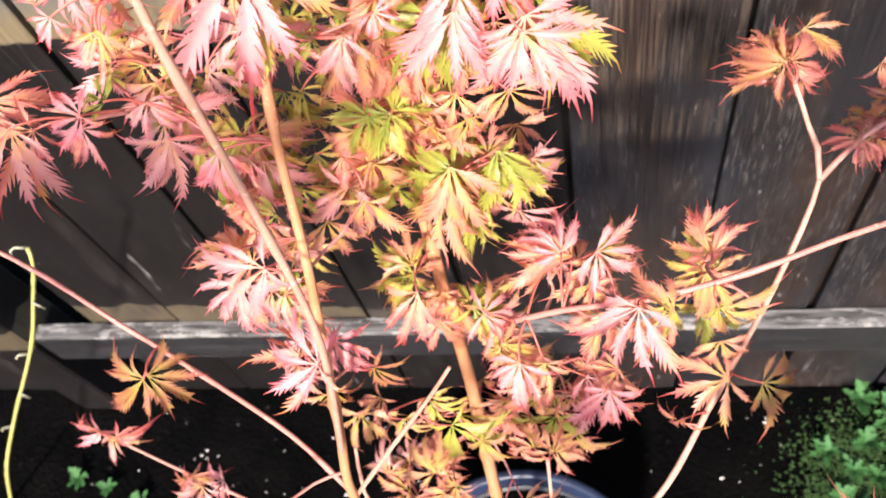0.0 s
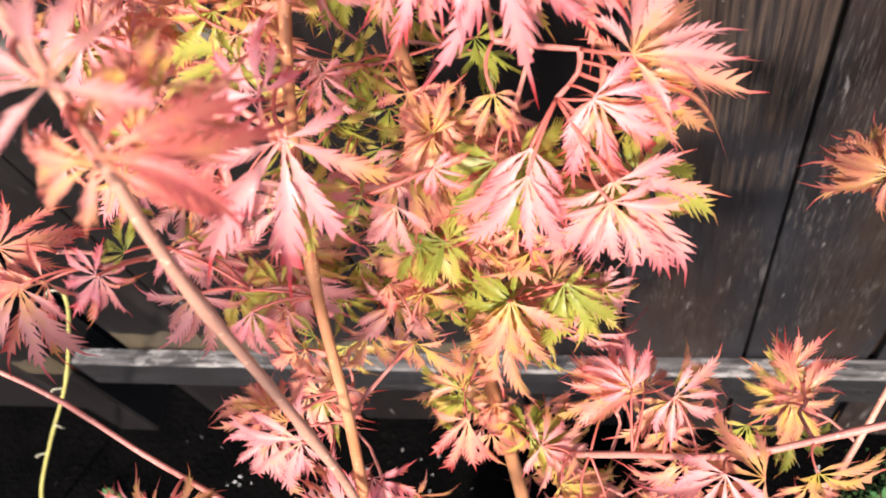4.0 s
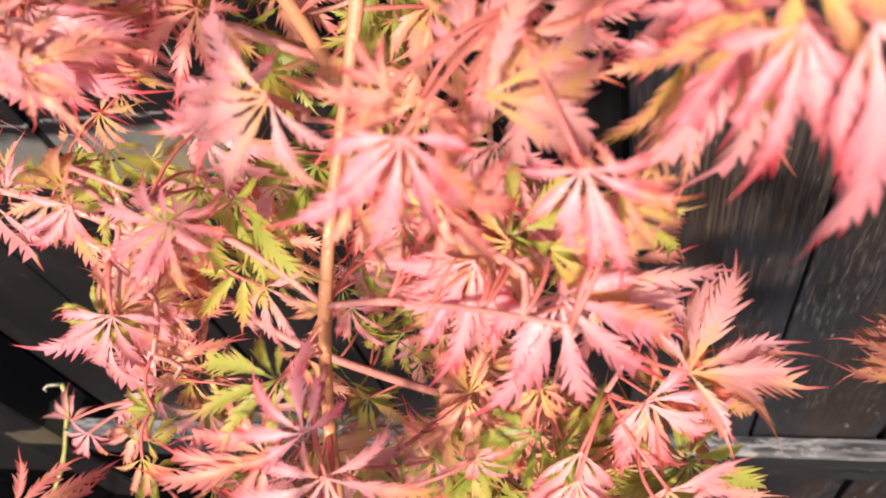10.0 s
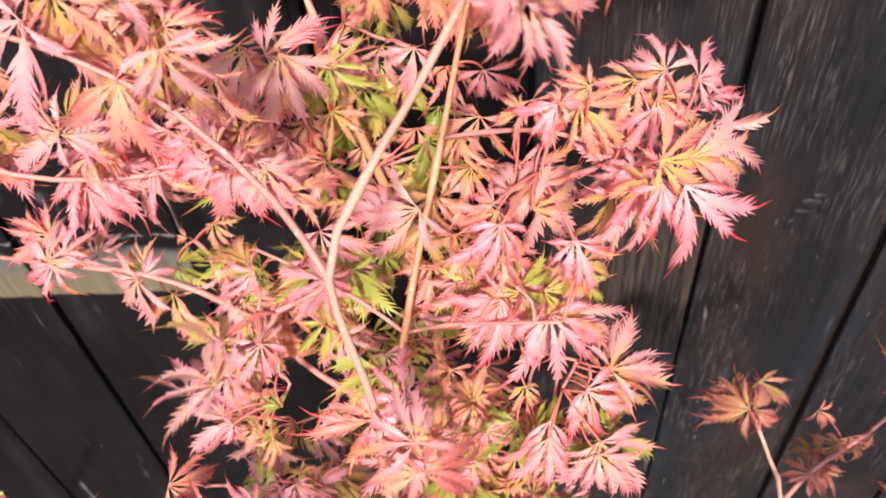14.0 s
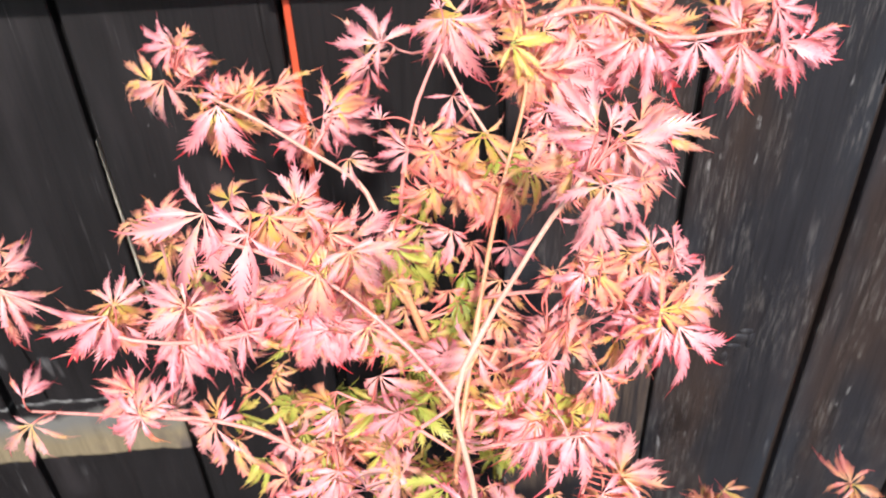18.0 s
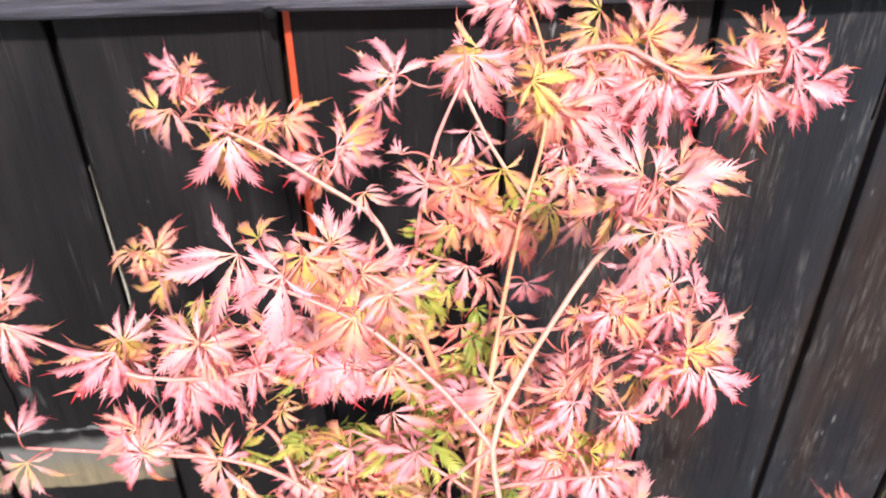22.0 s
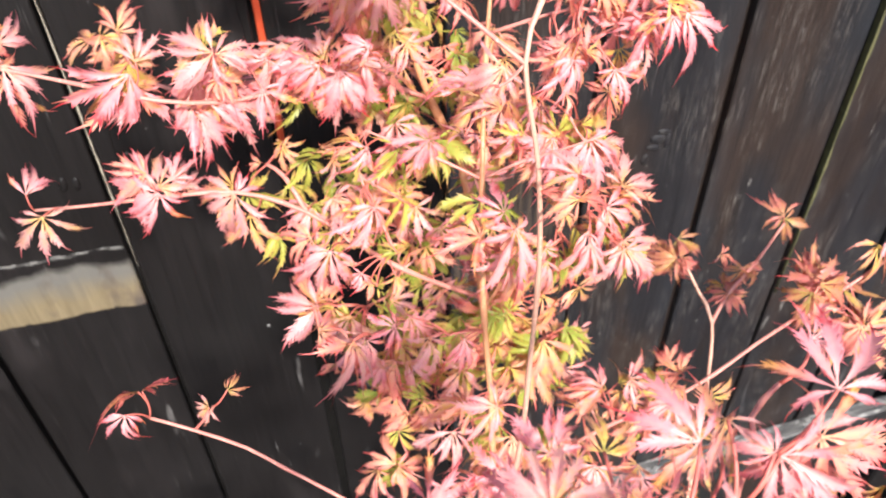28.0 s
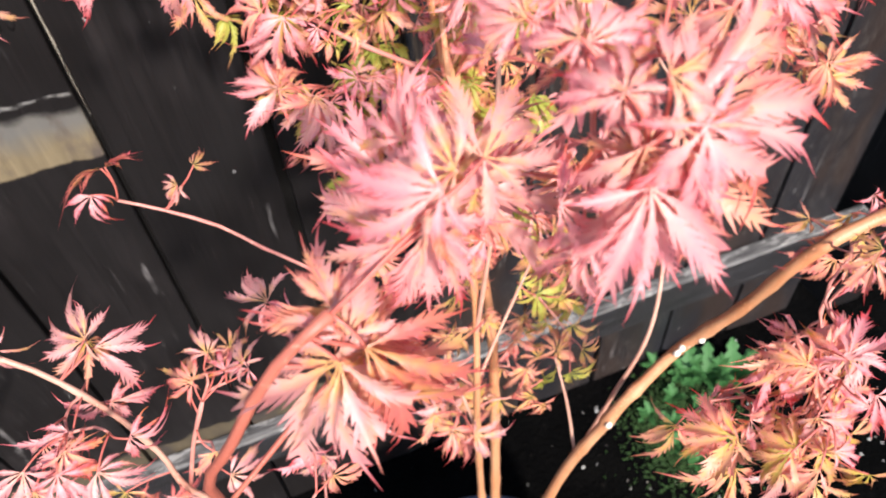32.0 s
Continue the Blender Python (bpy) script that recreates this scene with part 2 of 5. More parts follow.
def bark_material(name, a, c, scale=60.0):
    m, n, l, b = shader(name, 0.5, 0.4)
    nz, fine = noise_tex(n, l, scale, 4.0, stretch=(1, 1, 0.3)), noise_tex(n, l, 500.0, 3.0)
    col = mix(n, l, ramp_of(n, l, nz.outputs[0], 0.35, 0.68), a, c)
    col = mix(n, l, ramp_of(n, l, fine.outputs[0], 0.62, 0.72), col, tuple(min(1.0, x * 1.7) for x in c))
    l.new(col, b.inputs["Base Color"])
    bump(n, l, b, fine.outputs[0], 0.3, 0.0006)
    return m


def plain(name, col, rough=0.5, scale=40.0, vary=0.35, height=0.2, spec=0.4):
    m, n, l, b = shader(name, rough, spec)
    nz = noise_tex(n, l, scale, 5.0)
    l.new(mix(n, l, ramp_of(n, l, nz.outputs[0], 0.3, 0.7), tuple(x * (1 - vary) for x in col), tuple(min(1, x * (1 + vary)) for x in col)), b.inputs["Base Color"])
    bump(n, l, b, nz.outputs[0], height, 0.003)
    return m


LEAF = {
    "p": leaf_material("leaf_pink", ((0.0, (0.72, 0.5, 0.09)), (0.16, (0.77, 0.4, 0.2)), (0.36, (0.8, 0.4, 0.36)), (0.72, (0.77, 0.28, 0.3)), (1.0, (0.6, 0.045, 0.055))), (0.76, 0.4, 0.33), start=0.2),
    "o": leaf_material("leaf_orange", ((0.0, (0.5, 0.47, 0.07)), (0.2, (0.7, 0.43, 0.12)), (0.42, (0.76, 0.35, 0.21)), (0.72, (0.74, 0.24, 0.21)), (1.0, (0.56, 0.04, 0.04))), (0.72, 0.44, 0.24), start=0.17),
    "g": leaf_material("leaf_green", ((0.0, (0.27, 0.33, 0.045)), (0.35, (0.44, 0.43, 0.08)), (0.6, (0.58, 0.42, 0.12)), (0.85, (0.62, 0.26, 0.14)), (1.0, (0.54, 0.1, 0.08))), (0.58, 0.48, 0.18), start=0.08),
    "r": leaf_material("leaf_rust", ((0.0, (0.46, 0.34, 0.08)), (0.22, (0.5, 0.24, 0.1)), (0.55, (0.52, 0.17, 0.14)), (0.88, (0.5, 0.11, 0.11)), (1.0, (0.42, 0.04, 0.05))), (0.52, 0.28, 0.18), start=0.1),
    "d": leaf_material("leaf_red", ((0.0, (0.58, 0.3, 0.09)), (0.3, (0.62, 0.18, 0.14)), (0.7, (0.58, 0.11, 0.12)), (1.0, (0.46, 0.03, 0.04))), (0.62, 0.26, 0.18), start=0.1),
}
BARK_ORANGE = bark_material("bark_orange", (0.42, 0.17, 0.075), (0.5, 0.25, 0.13))
BARK_PALE = bark_material("bark_pale", (0.42, 0.2, 0.14), (0.52, 0.3, 0.22))
BARK_PINK = bark_material("bark_pink", (0.46, 0.16, 0.13), (0.52, 0.24, 0.19))
BARK_RED = bark_material("bark_red", (0.3, 0.075, 0.05), (0.4, 0.12, 0.08))
PETIOLE = plain("petiole_red", (0.5, 0.13, 0.1), 0.4, 200.0, 0.2, 0.1)
STEM_YELLOW = plain("stem_yellow_green", (0.42, 0.38, 0.12), 0.5, 120.0, 0.25)
DRY = plain("dry_husk", (0.4, 0.37, 0.26), 0.7, 150.0)
BUD = plain("bud_white", (0.75, 0.68, 0.58), 0.6, 300.0, 0.1)
BOARD = painted_wood("stained_board", (0.005, 0.0043, 0.0042), (0.0115, 0.0096, 0.0095), (0.16, 0.125, 0.075), "z", True, 0.605)
# streakier, and on a paler base than BOARD
BOARD_STREAKY = painted_wood("streaky_board", (0.007, 0.0059, 0.0058), (0.0163, 0.0138, 0.0136), (0.2, 0.165, 0.115), "z", True, 0.6, 0.25)
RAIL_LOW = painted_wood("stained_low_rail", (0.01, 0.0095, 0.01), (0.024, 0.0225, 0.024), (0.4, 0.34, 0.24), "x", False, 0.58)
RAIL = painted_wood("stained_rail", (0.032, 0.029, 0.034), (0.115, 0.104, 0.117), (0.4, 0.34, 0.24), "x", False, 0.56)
# pale tone that stands in for a glint along one arris
EDGE_GLINT = plain("bare_edge", (0.25, 0.215, 0.165), 0.7, 60.0)
BROWN = plain("brown_batten", (0.012, 0.006, 0.0035), 0.6, 50.0)
RED = plain("red_batten", (0.36, 0.047, 0.016), 0.5, 40.0, 0.25)
MOSSY = plain("mossy_edge", (0.075, 0.07, 0.028), 0.8, 70.0)
# near-black: the shade inside gaps, splits and the hole is in this colour
RECESS_SHADE = plain("recess_shade", (0.004, 0.0036, 0.0034), 0.9, 50.0, 0.3, 0.1, 0.1)
POT = plain("pot_plastic", (0.012, 0.014, 0.022), 0.35, 30.0, 0.3, 0.05)
POT_RIM = plain("pot_rim_plastic", (0.016, 0.024, 0.05), 0.3, 30.0, 0.3, 0.05)
GRIT = plain("grit", (0.45, 0.43, 0.4), 0.8, 80.0, 0.5)
WEED = plain("weed_green", (0.035, 0.11, 0.03), 0.6, 60.0, 0.4, 0.2, 0.25)
MOSS = plain("moss_green", (0.025, 0.06, 0.012), 0.9, 120.0, 0.5)


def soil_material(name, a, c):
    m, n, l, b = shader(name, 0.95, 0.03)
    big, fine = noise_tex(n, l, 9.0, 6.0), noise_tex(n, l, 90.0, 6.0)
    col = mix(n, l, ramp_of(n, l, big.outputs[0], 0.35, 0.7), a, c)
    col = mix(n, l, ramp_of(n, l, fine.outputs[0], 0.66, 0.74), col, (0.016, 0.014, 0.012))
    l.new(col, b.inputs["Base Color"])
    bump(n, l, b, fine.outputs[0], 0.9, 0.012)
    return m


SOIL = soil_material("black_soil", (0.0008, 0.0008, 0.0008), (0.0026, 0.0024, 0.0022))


# ---- mesh helpers ----
def ob_of(name, me, mat, parent=None, label=""):
    ob = new(name, me)
    if mat and not me.materials:
        me.materials.append(mat)
    if parent:
        ob.parent = parent
    if label:
        ob["label"] = label
    return ob


def part(name, bm, mat, parent=None, label="", smooth=False):
    me = bpy.data.meshes.new(name)
    bm.to_mesh(me)
    bm.free()
    if smooth:
        for p in me.polygons:
            p.use_smooth = True
    return ob_of(name, me, mat, parent, label)


def thing(name, label, category, group="", kind=""):
    return tagged(new(name), label, category, group, kind)


def box(bm, x0, x1, y0, y1, z0, z1, bevel=0.0):
    g = bmesh.ops.create_cube(bm, size=1.0, matrix=Matrix.Translation(((x0 + x1) / 2, (y0 + y1) / 2, (z0 + z1) / 2)) @ Matrix.Diagonal((x1 - x0, y1 - y0, z1 - z0, 1)))
    if bevel:
        bmesh.ops.bevel(bm, geom=list({e for v in g["verts"] for e in v.link_edges}), offset=bevel, segments=1, affect="EDGES")
    return bm


def spline(nodes, step=0.012):
    """Points along a smooth curve through the nodes."""
    p = [Vector(q) for q in nodes]
    p = [p[0] * 2 - p[1]] + p + [p[-1] * 2 - p[-2]]
    out = []
    for a, b, c, d in zip(p, p[1:], p[2:], p[3:]):
        k = max(2, int((c - b).length / step))
        for i in range(k):
            t = i / k
            out.append(0.5 * (2 * b + (c - a) * t + (2 * a - 5 * b + 4 * c - d) * t * t + (3 * b - a - 3 * c + d) * t ** 3))
    return out + [p[-2]]


def tube(pts, r0, r1, sides=8, knots=0.0, power=1.0):
    """A tapering stem through the points, swollen at its joints every few centimetres."""
    bm, rings = bmesh.new(), []
    side = Vector((1, 0.2, 0.1))
    run = 0.0
    total = sum((b - a).length for a, b in zip(pts, pts[1:])) or 1.0
    for i, p in enumerate(pts):
        d = (pts[min(i + 1, len(pts) - 1)] - pts[max(i - 1, 0)]).normalized()
        side = (side - d * side.dot(d)).normalized()
        up = d.cross(side)
        r = r0 + (r1 - r0) * (run / total) ** power
        if knots:
            r *= 1 + 0.35 * max(0.0, 1 - abs((run % knots) - knots / 2) / 0.006)
        rings.append([bm.verts.new(p + (side * math.cos(a) + up * math.sin(a)) * r) for a in (2 * math.pi * k / sides for k in range(sides))])
        if i + 1 < len(pts):
            run += (pts[i + 1] - p).length
    for a, b in zip(rings, rings[1:]):
        for k in range(sides):
            bm.faces.new((a[k], a[(k + 1) % sides], b[(k + 1) % sides], b[k]))
    bm.faces.new(rings[0][::-1])
    bm.faces.new(rings[-1])
    return bm


def frame_to(origin, ahead, normal, size):
    """A pose whose y axis goes ahead and whose z axis is near the normal."""
    y = Vector(ahead).normalized()
    z = Vector(normal)
    z = (z - y * z.dot(y)).normalized()
    x = y.cross(z)
    m = Matrix((x, y, z)).transposed().to_4x4() @ Matrix.Diagonal((size, size, size, 1))
    m.translation = Vector(origin)
    return m


# ---- leaves ----
def leaf_mesh(seed, droop, spread):
    """Seven lobes cut almost to the stalk: each a slender foot, a broad body past it, long forward teeth on both sides and a drawn-out curling point;
    1 long, in the xy plane, drooping to -z."""
    rnd = random.Random(seed)
    verts, faces, along, edge = [], [], [], []

    def add(p, a, e):
        x, y, fold = p
        r = math.hypot(x, y)
        verts.append((x, y, -droop * r * r * (1.0 + 0.5 * r) + fold))
        along.append(max(0.0, min(1.0, a)))
        edge.append(e)
        return len(verts) - 1

    for ang, length in ((0, 1.0), (31, 0.97), (-31, 0.97), (64, 0.84), (-64, 0.84), (102, 0.6), (-102, 0.6)):
        if spread < 0.6 and abs(ang) > 80:
            continue
        ang = radians(ang * max(spread, 0.8) + rnd.uniform(-9, 9))
        length *= rnd.uniform(0.72, 1.12)
        bend, twist = rnd.uniform(-0.4, 0.4), rnd.uniform(-0.6, 0.6)
        sag, hook = rnd.uniform(-0.15, 0.4), rnd.uniform(-0.1, 0.22)
        fold, wave = rnd.uniform(0.1, 0.8), rnd.uniform(0, 6)
        fat = rnd.uniform(0.75, 1.08)
        lift = rnd.uniform(-0.03, 0.03)

        def place(u, v):
            a = ang + bend * u * u
            x, y = length * (u * math.sin(a) + v * math.cos(a)), length * (u * math.cos(a) - v * math.sin(a))
            return x, y, length * (fold * abs(v) + 2 * twist * v * u - sag * min(u, 1.0) ** 3 - hook * min(u, 1.0) ** 6 + 0.03 * math.sin(6 * u + wave) + lift * u)

        def swell(u):
            return max(0.0, math.sin(math.pi * min(1.0, max(0.0, (u - 0.12) / 0.83)) ** 0.74))

        def body(u):
            return fat * (0.009 + 0.028 * swell(u))

        us = [0.0, 0.13, 0.24]
        while us[-1] < 0.74:
            us.append(us[-1] + rnd.uniform(0.075, 0.125))
        us[-1] = 0.8
        spine = [add(place(u, 0.0), u, 0.0) for u in us]
        near_tip = 0.92
        neck = add(place(near_tip, 0.0), 0.92, 0.6)
        tip = add(place(1.1, rnd.uniform(-0.03, 0.03)), 1.0, 1.0)
        for sign in (-1, 1):
            notch = [add(place(u, sign * body(u)), u, 0.3) for u in us]
            side = add(place(near_tip, sign * 0.012), 0.92, 0.8)
            for k in range(len(us) - 1):
                quad = (spine[k], spine[k + 1], notch[k + 1], notch[k])
                faces.append(quad if sign > 0 else quad[::-1])
                if k == 0:
                    continue
                u0, u1 = us[k], us[k + 1]
                s = swell((u0 + u1) / 2) * rnd.uniform(0.45, 1.4) * fat * (0.5 if k == 1 else 1.0)
                out, on = 0.008 + 0.072 * s, 0.03 + 0.12 * s
                w0, w1 = body(u0), body(u1)
                m0 = add(place(u0 + 0.02 + on * 0.42, sign * (w0 + out * 0.54)), u0 + 0.06, 0.55)
                m1 = add(place(u1 - 0.035 + on * 0.32, sign * (w1 + out * 0.13)), u0 + 0.1, 0.5)
                t = add(place(u0 + 0.075 + on, sign * (w0 + out * 1.15)), u0 + 0.18, 1.0)
                for f in ((notch[k], notch[k + 1], m1, m0), (m0, m1, t)):
                    faces.append(f if sign > 0 else f[::-1])
            for f in ((spine[-1], neck, side, notch[-1]), (neck, tip, side)):
                faces.append(f if sign > 0 else f[::-1])
    me = bpy.data.meshes.new("leaf")
    me.from_pydata(verts, [], faces)
    for key, values in (("along", along), ("edge", edge)):
        at = me.attributes.new(key, "FLOAT", "POINT")
        at.data.foreach_set("value", values)
    for p in me.polygons:
        p.use_smooth = True
    return me


SPREADS = (0.55, 0.7, 0.85, 1.0, 1.15)
LEAF_MESH = {}
for tint in LEAF:
    for _i, spread in enumerate(SPREADS):
        LEAF_MESH[tint, spread] = []
        for s in range(4):
            me = leaf_mesh(100 * _i + s, (0.08, 0.22, 0.36, 0.15)[s], spread)
            me.materials.append(LEAF[tint])
            LEAF_MESH[tint, spread].append(me)

_pts = [Vector((0.1 * math.sin(3.1 * t) * 0.5, t, 0.1 * math.sin(math.pi * t))) for t in (0, 0.17, 0.33, 0.5, 0.67, 0.83, 1)]
_bm = tube(_pts, 0.03, 0.022, 5)
PETIOLE_MESH = bpy.data.meshes.new("petiole")
_bm.to_mesh(PETIOLE_MESH)
_bm.free()
PETIOLE_MESH.materials.append(PETIOLE)
for p in PETIOLE_MESH.polygons:
    p.use_smooth = True

ROLL = random.Random(4)
SIZE = 0.8
AXIS = {}


def branch(name, tree, nodes, r0, r1, mat, label="", knots=0.045, power=1.0):
    pts = spline(nodes)
    ob = part(name, tube(pts, r0, r1, 8, knots, power), mat, tree, label, True)
    AXIS[ob.name] = pts
    return ob


WAITING = []


def leaf(x, y, z, size=3.6, lean=0.0, tint="p", tilt=0.0, twin=0):
    """Note a leaf that hangs: where its blade begins, its length in cm, how far it leans from hanging (degrees, to +x), its colour, how far it is
    lifted off hanging towards the open side. twin: leaves close by on the same joint, set back towards the stems."""
    def note(at, size, lean, tint):
        lean += ROLL.uniform(-14, 14)
        pitch = radians(24 + tilt + ROLL.uniform(-24, 26))
        hang = Vector((math.sin(radians(lean)), 0, -math.cos(radians(lean))))
        ahead = hang * math.cos(pitch) + Vector((0, -1, 0)) * math.sin(pitch)
        normal = Vector((ROLL.uniform(-0.6, 0.6), -0.8, 0.5 + ROLL.uniform(-0.3, 0.35)))
        WAITING.append((at, ahead, normal, SIZE * size * ROLL.uniform(0.88, 1.1), ROLL.choice((0.7, 0.85, 1.0)), tint, False))

    at = Vector((x, y, z))
    note(at, size, lean, tint)
    for _ in range(twin):
        d = Vector((-math.copysign(ROLL.uniform(-0.004, 0.02), x + 0.1), ROLL.uniform(0.006, 0.03), ROLL.uniform(-0.022, 0.014)))
        note(at + d, size * ROLL.uniform(0.75, 0.98), lean + ROLL.uniform(-40, 40), ROLL.choice((tint, tint, "o")))


def P(x, y, z, ax, ay, az, nx, ny, nz, size, spread, tint, paired=True):
    """Note a leaf by where its blade begins, which way its middle lobe points, which way it faces, its length in cm, how far it opens, its colour."""
    at, ahead, normal = Vector((x, y, z)), Vector((ax, ay, az)), Vector((nx, ny, nz))
    WAITING.append((at, ahead, normal, size, min(SPREADS, key=lambda v: abs(v - spread)), tint, paired))
    # its partners on the same joint, set back
    for _ in range(ROLL.choice((1, 2, 2, 3)) if paired and size > 1.5 else 0):
        turn = Matrix.Rotation(radians(ROLL.choice((-1, 1)) * ROLL.uniform(20, 95)), 3, normal)
        tip = Vector((ROLL.uniform(-0.3, 0.3), ROLL.uniform(-0.3, 0.3), ROLL.uniform(-0.2, 0.3)))
        back = normal * ROLL.uniform(-0.024, -0.004) + Vector((ROLL.uniform(-0.012, 0.012), ROLL.uniform(-0.004, 0.01), ROLL.uniform(-0.012, 0.008)))
        inner = y > 0.14 and z < 1.21 and -0.19 < x < -0.02 and tint in "pog"
        other = ROLL.choice(("o", "g", "g", tint) if inner else (tint, "o", "o") if y > 0.1 and tint == "p" else (tint, tint, "o"))
        WAITING.append((at + back, turn @ ahead, normal + tip, size * ROLL.uniform(0.72, 1.0), ROLL.choice((0.7, 0.85, 1.0)), other, False))


def grow_leaves(tree):
    """Hang every leaf noted on the nearest wood; where that is far, a thin twig grows out to it first and later leaves share it."""
    owners, cloud = [], []
    for ob in tree.children:
        if ob.name in AXIS:
            for p in AXIS[ob.name]:
                owners.append(ob)
                cloud.append(p[:])
    near = np.array(cloud)
    # drop fill leaves between the upright stems and the camera, so the stems show
    clear = np.array([p[:] for b in (stem_a, stem_b) for p in AXIS[b.name] if 0.95 < p.z < 1.3])
    camera_side = Vector((0.0, -0.62, 0.78))
    shown = []
    for w in WAITING:
        d = np.array((w[0] + w[1].normalized() * w[3] * 0.004)[:]) - clear
        lift = d @ np.array(camera_side[:])
        off = np.linalg.norm(d - np.outer(lift, np.array(camera_side[:])), axis=1)
        if w[6] or not ((lift > 0.0) & (lift < 0.25) & (off < 0.012)).any():
            shown.append(w)
    WAITING[:] = shown
    jobs = [(float(np.linalg.norm(near - np.array(w[0][:]), axis=1).min()), k) for k, w in enumerate(WAITING)]
    for _, k in sorted(jobs):
        at, ahead, normal, size, spread, tint, _ = WAITING[k]
        gap = np.linalg.norm(near - np.array(at[:]), axis=1)
        i = int(gap.argmin())
        if gap[i] > 0.028:
            root = Vector(near[i])
            end = at.lerp(root, 0.014 / gap[i]) + Vector((0, 0.004, -0.004))
            bow = root.lerp(end, 0.5) + Vector((ROLL.uniform(-0.004, 0.004), 0.006, -0.006))
            tw = branch("twig", tree, [root, bow, end], 0.0009, 0.0006, BARK_PINK)
            fresh = AXIS[tw.name]
            owners.extend([tw] * len(fresh))
            near = np.vstack((near, np.array([p[:] for p in fresh])))
            i = len(owners) - 1
        br, foot = owners[i], Vector(near[i])
        out = at - foot
        ob = new("leaf", ROLL.choice(LEAF_MESH[tint, spread]))
        ob.parent = br
        ob.matrix_basis = frame_to(at, ahead, normal, size / 100)
        if out.length > 0.004:
            st = new("petiole", PETIOLE_MESH)
            st.parent = br
            m = frame_to(foot, out, (ROLL.uniform(-1, 1), -0.4, 1), out.length)
            k = 0.02 / max(out.length, 0.015)
            st.matrix_basis = m @ Matrix.Diagonal((k, 1, k, 1))


# ---- ground ----
GZ = -0.2


def ground_height(x, y):
    return 0.012 * noise.noise((x * 5, y * 5, 0.3)) + 0.006 * noise.noise((x * 19, y * 19, 2.0))


_bm = bmesh.new()
_xs = [-60, -12, -4] + [-2 + 0.05 * i for i in range(81)] + [4, 12, 60]
_ys = [-60, -12, -4] + [-1.2 + 0.05 * i for i in range(45)] + [4, 12, 60]
_grid = [[_bm.verts.new((x, y, GZ + (ground_height(x, y) if abs(x) < 3 and abs(y) < 2 else 0))) for x in _xs] for y in _ys]
for _a, _b in zip(_grid, _grid[1:]):
    for _i in range(len(_xs) - 1):
        _bm.faces.new((_a[_i], _a[_i + 1], _b[_i + 1], _b[_i]))
tagged(part("ground", _bm, SOIL, smooth=True), "bare black soil bed below the fence", "soil", kind="structure")

_rnd = random.Random(11)
_bm = bmesh.new()
for _i in range(260):
    x, y = _rnd.uniform(-1.1, 0.95), _rnd.uniform(0.02, 0.54)
    r = _rnd.choice((0.001, 0.0015, 0.002, 0.0035)) * _rnd.uniform(0.7, 1.3)
    bmesh.ops.create_icosphere(_bm, subdivisions=1, radius=r, matrix=Matrix.Translation((x, y, GZ + ground_height(x, y) + r * 0.4)) @ Matrix.Diagonal((1, _rnd.uniform(0.6, 1), _rnd.uniform(0.5, 0.9), 1)))
tagged(part("grit", _bm, GRIT), "pale grit and crumbs scattered on the soil", "grit", kind="stuff")

# ---- fence ----
fence = thing("fence", "dark brown stained timber fence of upright boards on two rails", "fence")
GAPS = [0.150 + 0.1778 * k for k in range(-7, 6)]
YF = 0.56
GAP_WIDTH = {-2: 0.012, 1: 0.0115, 2: 0.0095}          # the wider gaps, counted from the one at x = 0.15


def board_mesh(w, top, seed):
    rnd = random.Random(seed)
    bm = bmesh.new()
    rows = []
    ph = rnd.uniform(0, 6)
    for i in range(7):
        z = GZ - 0.02 + (top - GZ + 0.02) * i / 6
        dx = 0.0012 * math.sin(ph + i * 1.3)
        rows.append([bm.verts.new((px * (w / 2) + dx + cx, py, z)) for px, cx, py in ((-1, 0, 0.019), (-1, 0, 0.0015), (-1, 0.0015, 0), (0, 0, 0.0006 * math.sin(ph + i)), (1, -0.0015, 0), (1, 0, 0.0015), (1, 0, 0.019))])
    for a, b in zip(rows, rows[1:]):
        for k in range(6):
            bm.faces.new((a[k], a[k + 1], b[k + 1], b[k]))
        bm.faces.new((a[6], a[0], b[0], b[6]))
    bm.faces.new(rows[-1])
    return bm


def edge_strip(x, w, z0, z1, seed):
    """A ragged narrow strip along a board's edge, thinning out to both ends."""
    bm, rows, n = bmesh.new(), [], 40
    for i in range(n + 1):
        z = z0 + (z1 - z0) * i / n
        k = w * min(1.0, 4.0 * i / n, 4.0 * (n - i) / n + 0.05) * (0.75 + 0.9 * noise.noise((z * 45, seed, 0.5)))
        k = max(0.0002, k)
        rows.append([bm.verts.new(p) for p in ((x, YF + 0.008, z), (x, YF - 0.0016, z), (x + k, YF - 0.0016, z), (x + k, YF + 0.008, z))])
    for a, b in zip(rows, rows[1:]):
        for k in range(3):
            bm.faces.new((a[k], a[k + 1], b[k + 1], b[k]))
    return bm


